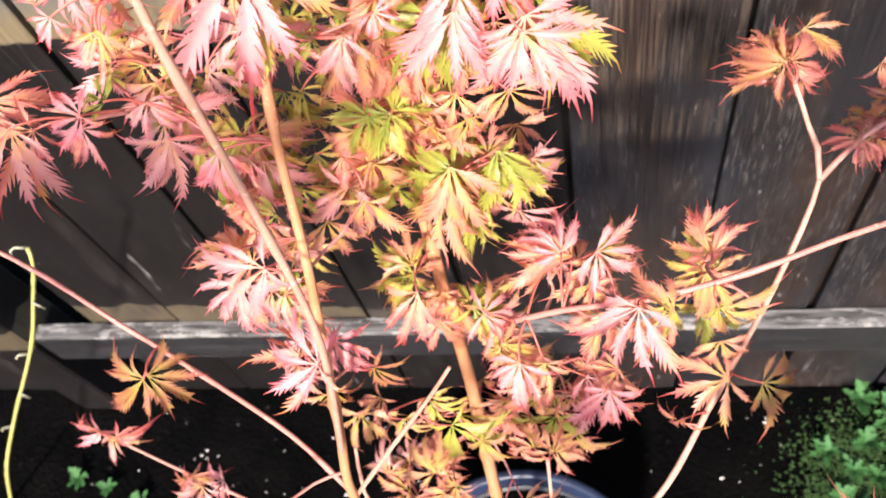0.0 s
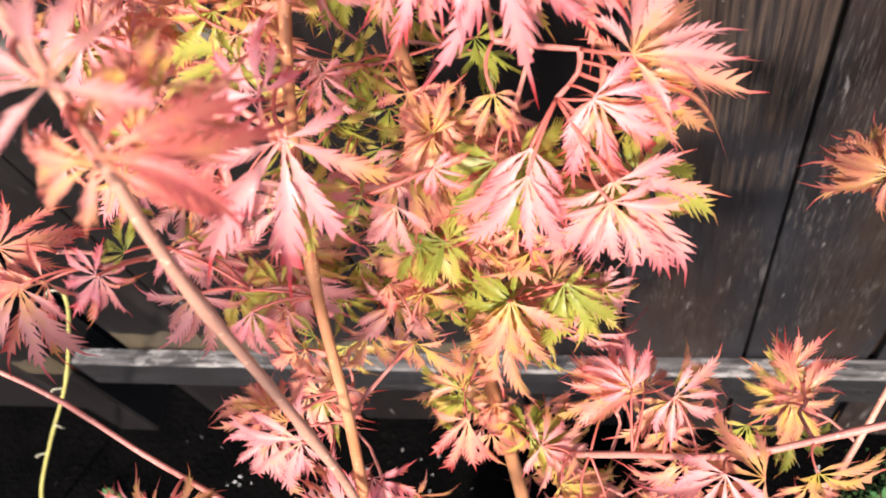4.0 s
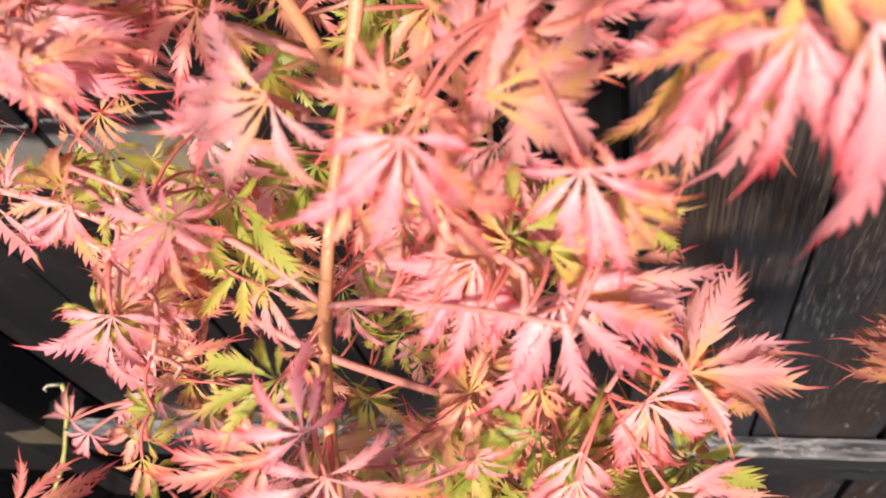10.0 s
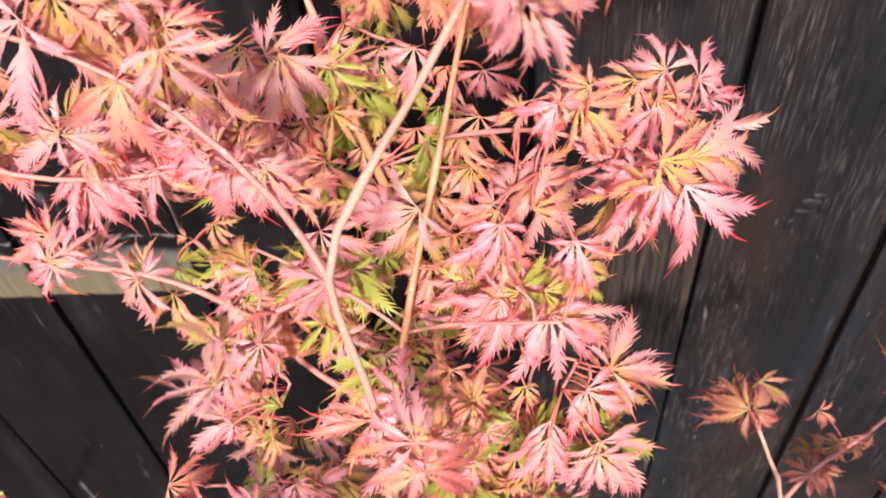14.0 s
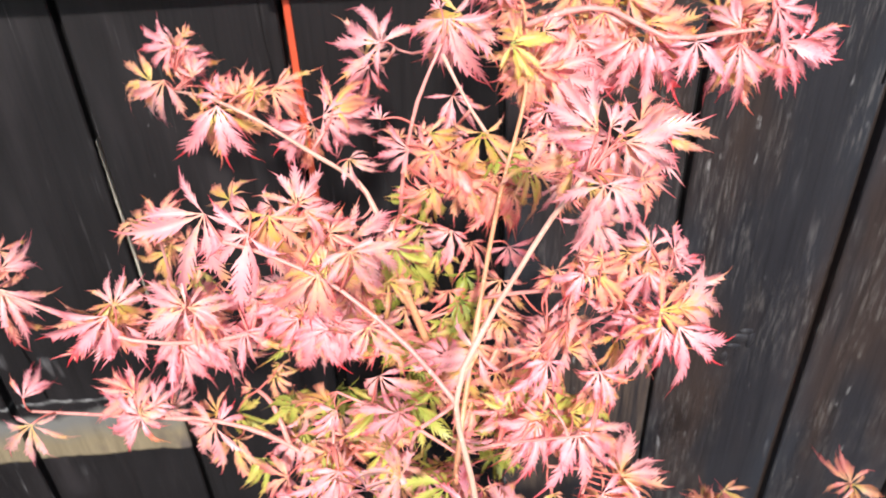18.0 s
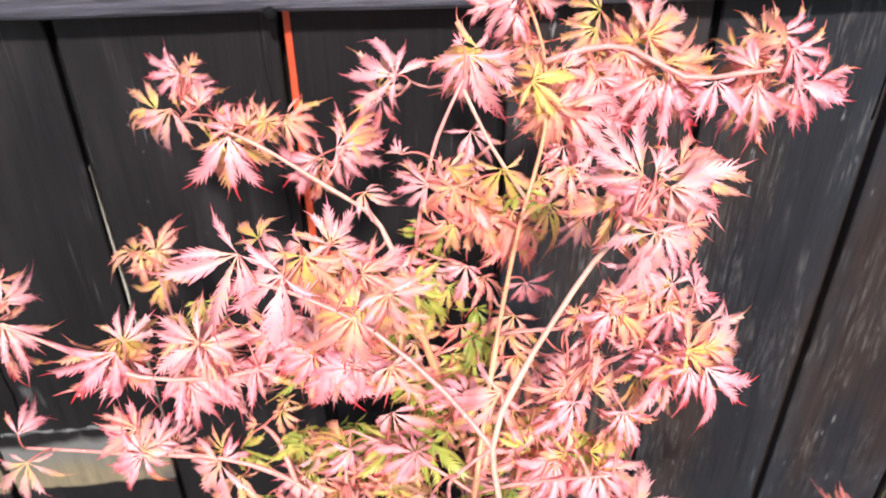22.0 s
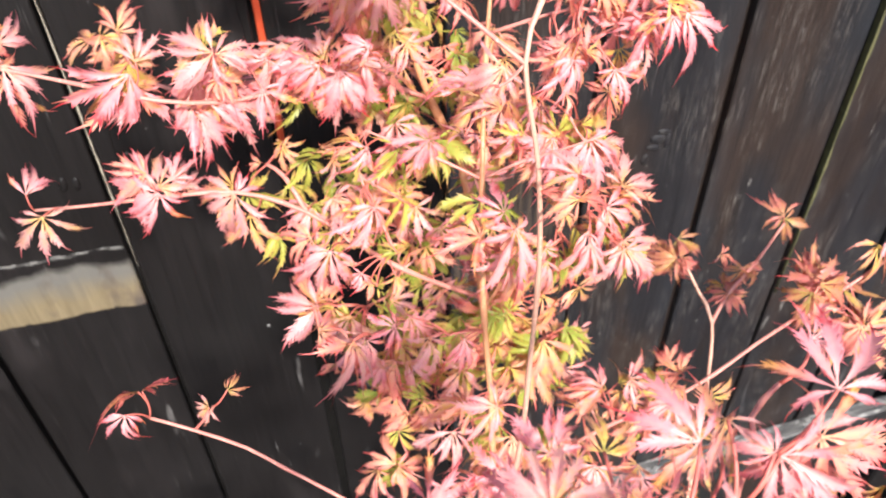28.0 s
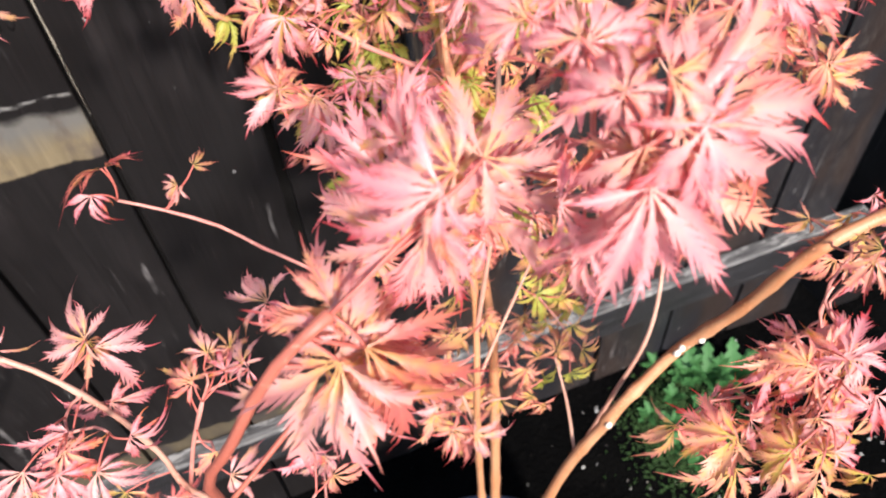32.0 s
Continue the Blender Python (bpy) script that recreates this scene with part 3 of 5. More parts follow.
for _i, (a, b) in enumerate(zip(GAPS, GAPS[1:])):
    if a < -1.05 or b > 0.96:
        continue
    a, b = a + GAP_WIDTH.get(_i - 7, 0.007) / 2, b - GAP_WIDTH.get(_i - 6, 0.007) / 2
    ob = part("board", board_mesh(b - a, 1.62, _i), BOARD_STREAKY if a > -0.05 else BOARD, fence)
    ob.location = ((a + b) / 2, YF + (0.0, 0.002, -0.001, 0.0015)[_i % 4], 0)
# backing strips added behind the gaps; the near-black ones carry the gaps' shade
for _i, g in enumerate(GAPS):
    if -1.03 < g < 0.95:
        _k = round((g - 0.150) / 0.1778)
        if _k == -2:
            part("batten", box(bmesh.new(), g - 0.0005, g + 0.0065, YF + 0.004, YF + 0.038, 0.98, 1.55, 0.001), RED, fence, "orange-red strip behind the gap")
            part("batten", box(bmesh.new(), g - 0.022, g + 0.022, YF + 0.023, YF + 0.037, 0.05, 1.55, 0.001), RECESS_SHADE, fence)
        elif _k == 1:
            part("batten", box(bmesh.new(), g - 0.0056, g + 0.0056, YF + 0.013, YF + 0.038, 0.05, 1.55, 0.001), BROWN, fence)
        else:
            part("batten", box(bmesh.new(), g - 0.0045, g + 0.0045, YF + 0.015, YF + 0.038, 0.05, 1.55, 0.001), RECESS_SHADE, fence)
        if _k == 2:
            part("mossy_edge", edge_strip(g + 0.0054, 0.0036, 0.55, 1.32, 9), MOSSY, fence, "yellow-green moss along a board edge")


# strip added for the glint on this arris; its pale colour is the highlight
part("bare_edge", edge_strip(GAPS[4] + 0.0022, 0.0014, 0.86, 1.2, 4), EDGE_GLINT, fence, "pale strip for the glint on a board edge")


def rail_mesh(x0, x1, y0, y1, z0, z1, seed, rise=0.0):
    """A sawn rail with a slightly wavering lower and upper arris."""
    bm, rows = bmesh.new(), []
    n = 24
    for i in range(n + 1):
        x = x0 + (x1 - x0) * i / n
        d, u = 0.0018 * noise.noise((x * 7, seed, 0)) + rise * max(0.0, 0.1 - x), 0.0018 * noise.noise((x * 6, seed, 5))
        rows.append([bm.verts.new((x, y, z)) for y, z in ((y0, z0 + 0.003 + d), (y0 + 0.003, z0 + d), (y1, z0 + d), (y1, z1 + u), (y0 + 0.004, z1 + u), (y0, z1 - 0.004 + u))])
    for a, b in zip(rows, rows[1:]):
        for k in range(6):
            bm.faces.new((a[k], a[(k + 1) % 6], b[(k + 1) % 6], b[k]))
    bm.faces.new(rows[0][::-1])
    bm.faces.new(rows[-1])
    return bm


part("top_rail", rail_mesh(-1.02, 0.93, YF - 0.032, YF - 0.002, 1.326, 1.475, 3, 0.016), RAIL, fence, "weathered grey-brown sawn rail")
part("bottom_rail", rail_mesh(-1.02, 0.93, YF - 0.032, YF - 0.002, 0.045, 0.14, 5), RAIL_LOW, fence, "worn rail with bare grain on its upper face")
for x in (-1.075, 0.985):
    part("post", box(bmesh.new(), x - 0.05, x + 0.05, YF - 0.045, YF + 0.055, GZ - 0.05, 1.66, 0.005), BOARD, fence)
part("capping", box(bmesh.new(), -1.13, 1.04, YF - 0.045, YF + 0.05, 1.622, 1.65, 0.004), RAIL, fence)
# wrinkled knot in one board, drying cracks, and a hole under the top rail
for x, z, w, h in ((-0.42, 0.982, 0.004, 0.009), (-0.408, 0.98, 0.0035, 0.008), (0.243, 0.9, 0.012, 0.006), (0.249, 0.909, 0.009, 0.004), (0.237, 0.888, 0.01, 0.004), (0.229, 0.872, 0.005, 0.008), (0.256, 0.895, 0.004, 0.011)):
    _bm = bmesh.new()
    bmesh.ops.create_icosphere(_bm, subdivisions=2, radius=1.0, matrix=Matrix.Translation((x, YF + 0.0005, z)) @ Matrix.Rotation(0.12, 4, "Y") @ Matrix.Diagonal((w, 0.0014, h, 1)))
    part("knot", _bm, BOARD_STREAKY if x > 0 else BOARD, fence, "wrinkled knot" if w > 0.01 else "", True)


def crack(pts, y, width):
    """A wood split's shade as a near-black sliver, tapering to both ends."""
    bm = bmesh.new()
    rows = []
    for k, (x, z) in enumerate(pts):
        w = width * (0.15 + math.sin(math.pi * k / (len(pts) - 1)))
        side = (w, 0) if abs(pts[-1][1] - pts[0][1]) > abs(pts[-1][0] - pts[0][0]) else (0, w)
        rows.append([bm.verts.new((x + s * side[0], y + d, z + s * side[1])) for s, d in ((-0.5, 0.004), (0, -0.0006), (0.5, 0.004))])
    for p, q in zip(rows, rows[1:]):
        bm.faces.new((p[0], p[1], q[1], q[0]))
        bm.faces.new((p[1], p[2], q[2], q[1]))
    return bm


_rnd = random.Random(5)
for x, z0, z1, y in ((0.3175, 1.2, 1.316, YF),  (0.118, 0.95, 1.2, YF), (-0.52, 0.9, 1.12, YF)):
    part("crack", crack([(x + _rnd.uniform(-0.0018, 0.0018), z0 + (z1 - z0) * k / 9) for k in range(10)], y - 0.0012, 0.0008), RECESS_SHADE, fence)
part("crack", crack([(-0.2165 - 0.0075 * math.sin(1.5 * k / 13) + _rnd.uniform(-0.0012, 0.0012), 1.05 + 0.268 * k / 13) for k in range(14)], YF - 0.0012, 0.0019), RECESS_SHADE, fence)
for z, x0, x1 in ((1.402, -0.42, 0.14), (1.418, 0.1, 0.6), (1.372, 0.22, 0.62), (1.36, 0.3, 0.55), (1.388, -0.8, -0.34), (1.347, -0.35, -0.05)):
    part("crack", crack([(x0 + (x1 - x0) * k / 12, z + _rnd.uniform(-0.0016, 0.0016)) for k in range(13)], YF - 0.0322, 0.0014), RECESS_SHADE, fence)
# near-black bead that stands in for the shade inside the hole
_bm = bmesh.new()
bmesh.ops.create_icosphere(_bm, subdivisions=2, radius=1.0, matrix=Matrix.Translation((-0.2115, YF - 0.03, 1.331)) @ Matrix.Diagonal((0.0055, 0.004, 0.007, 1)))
part("knot_hole", _bm, RECESS_SHADE, fence, "dark bead standing in for a hole at the rail's lower edge", True)

# fence bays beyond this one, to close the garden
for s, x0, x1 in ((1, 1.04, 6.0), (-1, -6.0, -1.13)):
    part("panel", box(bmesh.new(), x0, x1, YF, YF + 0.02, GZ - 0.02, 1.62, 0.003), BOARD, fence)

# ---- pot ----
pot = thing("plant_pot", "large dark blue-black plastic plant pot on the soil", "pot")
PX, PY, PZ = -0.115, 0.115, 0.08


def lathe(profile, seg=48):
    bm = bmesh.new()
    rings = [[bm.verts.new((PX + r * math.cos(2 * math.pi * k / seg), PY + r * math.sin(2 * math.pi * k / seg), z)) for k in range(seg)] for r, z in profile]
    for a, b in zip(rings, rings[1:]):
        for k in range(seg):
            bm.faces.new((a[k], a[(k + 1) % seg], b[(k + 1) % seg], b[k]))
    return bm


part("body", lathe(((0.001, GZ + 0.004), (0.15, GZ + 0.004), (0.155, GZ + 0.01), (0.19, PZ - 0.03), (0.185, PZ - 0.03), (0.15, GZ + 0.02))), POT, pot, "", True)
part("rim", lathe(((0.19, PZ - 0.032), (0.203, PZ - 0.03), (0.206, PZ - 0.02), (0.206, PZ - 0.004), (0.203, PZ), (0.194, PZ), (0.191, PZ - 0.005), (0.188, PZ - 0.032))), POT_RIM, pot, "rolled blue-black rim", True)
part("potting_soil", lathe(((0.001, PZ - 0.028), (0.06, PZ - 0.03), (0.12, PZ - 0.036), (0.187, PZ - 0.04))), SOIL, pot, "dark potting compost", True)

# ---- maple ----
maple = thing("maple_tree", "young potted laceleaf maple with coral-pink and yellow-green autumn leaves", "tree")
stem_b = branch("stem", maple, [(-0.118, 0.105, 0.04), (-0.128, 0.092, 0.45), (-0.136, 0.084, 0.8), (-0.135, 0.084, 0.897), (-0.127, 0.103, 0.961), (-0.118, 0.137, 1.048), (-0.115, 0.166, 1.112), (-0.105, 0.203, 1.179), (-0.086, 0.255, 1.24), (-0.072, 0.28, 1.29), (-0.056, 0.303, 1.335), (-0.051, 0.34, 1.365), (-0.057, 0.362, 1.385)], 0.0058, 0.0008, BARK_ORANGE, "", 0.075, 0.85)
stem_a = branch("stem", maple, [(-0.131, 0.094, 0.935), (-0.111, 0.108, 1.04), (-0.106, 0.114, 1.12), (-0.104, 0.118, 1.19), (-0.104, 0.128, 1.24), (-0.11, 0.136, 1.289), (-0.1, 0.147, 1.31), (-0.085, 0.157, 1.33), (-0.072, 0.16, 1.352), (-0.062, 0.155, 1.372)], 0.0017, 0.001, BARK_PALE, "", 0.07)
stem_c = branch("stem", maple, [(-0.108, 0.12, 0.04), (-0.096, 0.14, 0.5), (-0.09, 0.155, 0.69), (-0.086, 0.172, 0.82), (-0.09, 0.2, 0.94), (-0.094, 0.232, 1.06), (-0.1, 0.258, 1.145), (-0.115, 0.277, 1.19), (-0.127, 0.284, 1.232), (-0.132, 0.292, 1.255)], 0.008, 0.002, BARK_ORANGE, "", 0.08)

branch("branch", maple, [(-0.137, 0.086, 0.885), (-0.166, 0.109, 0.92), (-0.199, 0.123, 0.985), (-0.223, 0.133, 1.014), (-0.248, 0.145, 1.035), (-0.266, 0.15, 1.057), (-0.291, 0.157, 1.075), (-0.313, 0.165, 1.085)], 0.0014, 0.0009, BARK_PINK)
branch("branch", maple, [(-0.1, 0.118, 0.1), (-0.06, 0.1, 0.5), (-0.01, 0.09, 0.75), (0.026, 0.1, 0.84), (0.056, 0.141, 0.896), (0.085, 0.185, 0.931), (0.106, 0.226, 0.965), (0.1, 0.245, 0.985), (0.092, 0.256, 1.003)], 0.0035, 0.0012, BARK_PALE)
branch("branch", maple, [(0.106, 0.226, 0.965), (0.125, 0.24, 0.98), (0.16, 0.258, 0.99), (0.192, 0.275, 1.012)], 0.0016, 0.001, BARK_PINK)
branch("branch", maple, [(-0.088, 0.184, 0.89), (-0.055, 0.16, 0.945), (-0.02, 0.15, 0.98), (0.017, 0.146, 0.997), (0.059, 0.156, 1.0), (0.09, 0.159, 1.02), (0.115, 0.158, 1.04), (0.16, 0.158, 1.07), (0.2, 0.165, 1.09)], 0.0016, 0.0011, BARK_PINK)
branch("branch", maple, [(-0.135, 0.084, 0.893), (-0.108, 0.1, 0.93), (-0.083, 0.114, 0.964), (-0.07, 0.12, 0.986)], 0.0012, 0.0009, BARK_PALE)
branch_orange = branch("branch", maple, [(-0.1, 0.11, 0.12), (-0.06, 0.085, 0.6), (-0.02, 0.072, 0.765), (0.011, 0.075, 0.806), (0.042, 0.077, 0.84), (0.062, 0.055, 0.91), (0.072, 0.037, 0.978), (0.088, 0.031, 1.003), (0.115, 0.03, 1.012), (0.16, 0.02, 1.03)], 0.007, 0.0042, BARK_ORANGE)
branch_mid = branch("branch", maple, [(-0.094, 0.232, 1.05), (-0.128, 0.233, 1.075), (-0.16, 0.238, 1.1), (-0.203, 0.258, 1.135), (-0.242, 0.262, 1.157), (-0.289, 0.27, 1.158), (-0.33, 0.285, 1.15), (-0.364, 0.293, 1.148)], 0.0018, 0.0009, BARK_PINK)
branch("branch", maple, [(-0.203, 0.258, 1.135), (-0.212, 0.276, 1.152), (-0.221, 0.284, 1.158)], 0.0018, 0.0012, BARK_PINK)
branch_high = branch("branch", maple, [(-0.115, 0.277, 1.19), (-0.15, 0.28, 1.207), (-0.2, 0.272, 1.215), (-0.24, 0.262, 1.22), (-0.271, 0.254, 1.232), (-0.305, 0.268, 1.239), (-0.336, 0.284, 1.243), (-0.352, 0.29, 1.246)], 0.0016, 0.0009, BARK_PINK)
branch("branch", maple, [(-0.24, 0.262, 1.22), (-0.27, 0.33, 1.195), (-0.295, 0.4, 1.17), (-0.306, 0.43, 1.175)], 0.0014, 0.001, BARK_PINK)
branch("branch", maple, [(-0.132, 0.292, 1.255), (-0.14, 0.305, 1.272), (-0.148, 0.315, 1.283), (-0.172, 0.327, 1.296), (-0.198, 0.343, 1.308), (-0.219, 0.356, 1.315), (-0.24, 0.38, 1.312), (-0.262, 0.408, 1.304)], 0.0013, 0.0008, BARK_PALE)
branch("branch", maple, [(-0.125, 0.295, 1.272), (-0.121, 0.297, 1.3), (-0.112, 0.3, 1.335), (-0.098, 0.307, 1.362)], 0.0012, 0.0008, BARK_PINK)
branch("branch", maple, [(-0.067, 0.286, 1.302), (-0.085, 0.297, 1.33), (-0.098, 0.306, 1.357)], 0.0011, 0.0008, BARK_PALE)
branch("branch", maple, [(-0.052, 0.33, 1.36), (-0.03, 0.33, 1.366), (-0.009, 0.322, 1.368), (0.013, 0.3, 1.36), (0.045, 0.308, 1.357), (0.074, 0.314, 1.356)], 0.0017, 0.001, BARK_PINK)
branch("branch", maple, [(-0.086, 0.255, 1.24), (-0.066, 0.245, 1.25), (-0.045, 0.228, 1.262), (-0.02, 0.222, 1.258), (0.0, 0.228, 1.262)], 0.001, 0.0006, BARK_PINK)
branch("branch", maple, [(-0.105, 0.203, 1.179), (-0.124, 0.214, 1.188), (-0.148, 0.222, 1.2), (-0.165, 0.225, 1.21)], 0.0009, 0.0006, BARK_PINK)
branch("branch", maple, [(-0.105, 0.203, 1.179), (-0.085, 0.198, 1.19), (-0.062, 0.19, 1.2), (-0.043, 0.18, 1.212)], 0.0009, 0.0006, BARK_PINK)
branch("branch", maple, [(-0.11, 0.136, 1.289), (-0.125, 0.155, 1.3), (-0.15, 0.17, 1.32), (-0.175, 0.175, 1.335), (-0.19, 0.172, 1.345)], 0.0011, 0.0007, BARK_PINK)
branch("branch", maple, [(-0.125, 0.1, 0.12), (-0.19, 0.06, 0.6), (-0.27, 0.0, 0.95), (-0.277, -0.07, 1.17), (-0.262, -0.084, 1.225), (-0.246, -0.086, 1.252), (-0.232, -0.085, 1.262)], 0.0035, 0.0014, BARK_RED)
branch("branch", maple, [(-0.277, -0.07, 1.165), (-0.235, -0.055, 1.19), (-0.19, -0.045, 1.22), (-0.165, -0.06, 1.25), (-0.155, -0.07, 1.262)], 0.0009, 0.0006, BARK_RED)
branch("branch", maple, [(-0.13, 0.095, 0.5), (-0.26, 0.06, 0.8), (-0.325, 0.05, 0.938), (-0.334, 0.055, 1.001), (-0.346, 0.064, 1.045), (-0.375, 0.08, 1.085), (-0.42, 0.09, 1.11)], 0.003, 0.0013, BARK_PALE)
branch("branch", maple, [(-0.329, 0.052, 0.96), (-0.315, 0.054, 1.0), (-0.3, 0.054, 1.035)], 0.0014, 0.001, BARK_PINK)

branch("branch", maple, [(-0.087, 0.168, 0.8), (-0.05, 0.16, 0.838), (-0.014, 0.148, 0.875)], 0.0014, 0.0009, BARK_PALE)
branch("branch", maple, [(-0.04, 0.079, 0.69), (-0.038, 0.108, 0.745), (-0.039, 0.136, 0.786)], 0.0015, 0.001, BARK_PALE)
branch("branch", maple, [(-0.136, 0.085, 0.815), (-0.142, 0.096, 0.854), (-0.146, 0.121, 0.872), (-0.142, 0.13, 0.89)], 0.0014, 0.0009, BARK_PALE)

# leaves of the top
L = leaf
L(-0.265, 0.447, 1.324, 3.2, -60)
L(-0.262, 0.44, 1.318, 3.0, 50)
L(-0.213, 0.395, 1.309, 3.4, -35, "o")
L(-0.196, 0.405, 1.305, 3.4, 40, "o")
L(-0.151, 0.317, 1.296, 2.6, 40)
L(-0.08, 0.29, 1.32, 3.4, 10, "o", 0, 2)
L(-0.055, 0.393, 1.352, 3.2, 0, "o", 0, 1)
L(-0.045, 0.361, 1.340, 3.6, -20, "o", 0, 1)
L(0.028, 0.297, 1.358, 3.4, 0)
L(-0.058, 0.279, 1.304, 3.6, 15, "o", 0, 2)
L(-0.077, 0.299, 1.280, 3.7, 20, "o", 0, 1)

# the pale-stemmed shoot that stands out before the rest
L(-0.045, 0.179, 1.372, 3.6, 70)
L(-0.196, 0.179, 1.353, 3.6, -40)

# right of the middle
L(-0.013, 0.207, 1.264, 3.9, 10, "p", 0, 1)
L(0.011, 0.226, 1.262, 3.6, 40, "p", 0, 1)
L(-0.035, 0.225, 1.275, 3.6, 30, "o", 0, 2)
L(-0.048, 0.218, 1.246, 4.0, 10, "p", 0, 2)
L(-0.02, 0.227, 1.25, 3.6, -20, "p", 0, 2)
L(-0.017, 0.205, 1.254, 3.6, -5, "p", 0, 1)
L(-0.094, 0.234, 1.187, 3.8, -30, "o", 0, 1)
L(-0.036, 0.193, 1.117, 4.0, 10, "o", 0, 2)
L(-0.082, 0.207, 1.094, 3.8, 0, "o", 0, 2)
L(-0.107, 0.226, 1.043, 3.8, 10, "g", 0, 2)
L(-0.103, 0.201, 1.055, 3.8, -10, "o", 0, 2)
L(-0.075, 0.22, 1.03, 3.6, 30, "g", 0, 2)

# middle, round the stems
L(-0.175, 0.232, 1.156, 3.8, -30, "o", 0, 2)
L(-0.145, 0.304, 1.208, 3.2, -30, "g", 0, 2)
L(-0.137, 0.286, 1.200, 3.4, 10, "g", 0, 2)
L(-0.12, 0.3, 1.23, 3.4, 30, "g", 0, 2)
L(-0.13, 0.29, 1.25, 3.2, -20, "g", 0, 1)
L(-0.095, 0.285, 1.215, 3.2, 40, "g", 0, 2)
L(-0.125, 0.27, 1.16, 3.4, -10, "g", 0, 2)
L(-0.09, 0.27, 1.15, 3.4, 30, "g", 0, 2)
L(-0.115, 0.25, 1.11, 3.4, 0, "g", 0, 2)
L(-0.082, 0.227, 1.212, 3.6, 15, "o", 0, 2)
L(-0.169, 0.285, 1.222, 3.6, 10, "o", 0, 2)
L(-0.19, 0.27, 1.235, 3.8, -20, "p", 0, 2)
L(-0.148, 0.242, 1.186, 3.8, 0, "p", 0, 2)
L(-0.215, 0.265, 1.222, 3.8, -10, "p", 0, 2)
L(-0.240, 0.280, 1.222, 3.8, -30, "o", 0, 1)
L(-0.25, 0.293, 1.226, 3.8, 30, "p", 0, 1)
L(-0.228, 0.276, 1.21, 3.6, 40, "p", 0, 1)

# left of the middle
L(-0.292, 0.28, 1.17, 3.0, -100, "o")
L(-0.185, 0.239, 1.159, 3.6, 25)
L(-0.135, 0.251, 1.076, 3.4, 30, "g", 0, 2)
L(-0.202, 0.224, 1.025, 3.4, -10, "o")
L(-0.186, 0.211, 0.990, 3.2, 0, "o", 0, 2)
L(-0.138, 0.199, 0.988, 3.6, 10, "o", 0, 2)
L(-0.097, 0.166, 1.052, 3.6, 10, "o", 0, 2)

# low leaves
L(-0.130, 0.114, 1.012, 3.6, -50)
L(-0.090, 0.177, 0.915, 3.6, -10, "o", 0, 2)
L(-0.078, 0.177, 0.935, 3.4, 20, "o")
L(-0.040, 0.134, 0.925, 3.8, -10, "o", 0, 2)
L(0.004, 0.150, 0.858, 3.6, 30, "o", 0, 2)
L(-0.03, 0.14, 0.86, 3.4, 0, "g", 0, 2)
L(-0.09, 0.1, 0.85, 3.2, -10, "o")
L(-0.068, 0.16, 0.8, 3.2, 10, "o", 0, 2)
L(-0.05, 0.18, 0.78, 3.2, 20, "o")
L(0.0, 0.145, 0.985, 3.6, -10, "o", 0, 2)
L(0.036, 0.19, 0.905, 3.6, -10, "g")
L(0.055, 0.19, 0.9, 3.4, 50, "g")
L(0.055, 0.153, 0.935, 3.4, 20, "o")
L(0.035, 0.123, 0.905, 3.2, 0, "o")
L(0.101, 0.290, 1.005, 3.2, 60, "r")
L(0.15, 0.256, 0.992, 3.0, 20, "r", 0, 1)
L(0.14, 0.25, 0.995, 3.0, -50, "r")
L(0.155, 0.255, 0.985, 2.8, 50, "r")
L(0.165, 0.163, 1.091, 3.4, -30, "o")
L(0.17, 0.16, 1.1, 3.4, 40)

# the shoots nearest to the path
L(-0.16, -0.062, 1.296, 3.6, 15)
L(-0.189, -0.043, 1.25, 3.8, -20)
L(-0.2, -0.05, 1.235, 3.6, 0)
L(-0.159, -0.075, 1.245, 3.2, 0)
L(-0.104, -0.05, 1.285, 3.2, 30)
L(-0.349, 0.071, 1.040, 3.6, -20)
L(-0.342, 0.066, 1.045, 3.4, 40)
L(-0.38, 0.085, 1.09, 3.2, 0)
L(-0.385, 0.085, 1.095, 3.2, -60)
L(-0.33, 0.04, 0.97, 3.4, -30)
L(-0.36, 0.05, 0.98, 3.4, -50, "o")
L(-0.053, -0.057, 1.028, 3.8, -30, "o")
L(-0.028, -0.052, 1.071, 3.6, -60, "o")
L(-0.035, -0.05, 1.06, 3.6, 20)
L(0.005, -0.059, 1.055, 3.8, 20)
L(-0.01, -0.06, 1.04, 3.8, -10, "p", 0, 2)
L(0.060, -0.011, 1.048, 3.4, 10)
L(-0.045, -0.06, 1.0, 3.4, 0, "o", 0, 2)
L(0.07, -0.01, 1.07, 3.2, 40)
L(0.02, -0.05, 1.03, 3.6, 30, "o", 0, 2)

# leaves between the stems
L(-0.118, 0.2, 1.016, 3.6, -20, "p", 0, 1)
L(-0.096, 0.2, 1.014, 3.6, 10, "g", 0, 1)
L(-0.089, 0.2, 1.11, 3.6, 0, "o", 0, 1)
L(-0.052, 0.205, 1.09, 3.8, 0, "o", 0, 2)
L(-0.054, 0.2, 1.06, 3.8, 10, "o", 0, 1)
L(-0.036, 0.2, 1.075, 3.8, 15, "o", 0, 1)
L(-0.072, 0.205, 1.05, 3.8, -10, "o", 0, 2)
L(-0.03, 0.2, 1.03, 3.8, 5, "p", 0, 1)
L(-0.062, 0.2, 1.0, 3.6, 0, "p", 0, 1)
L(-0.04, 0.2, 0.99, 3.8, 15, "p", 0, 1)
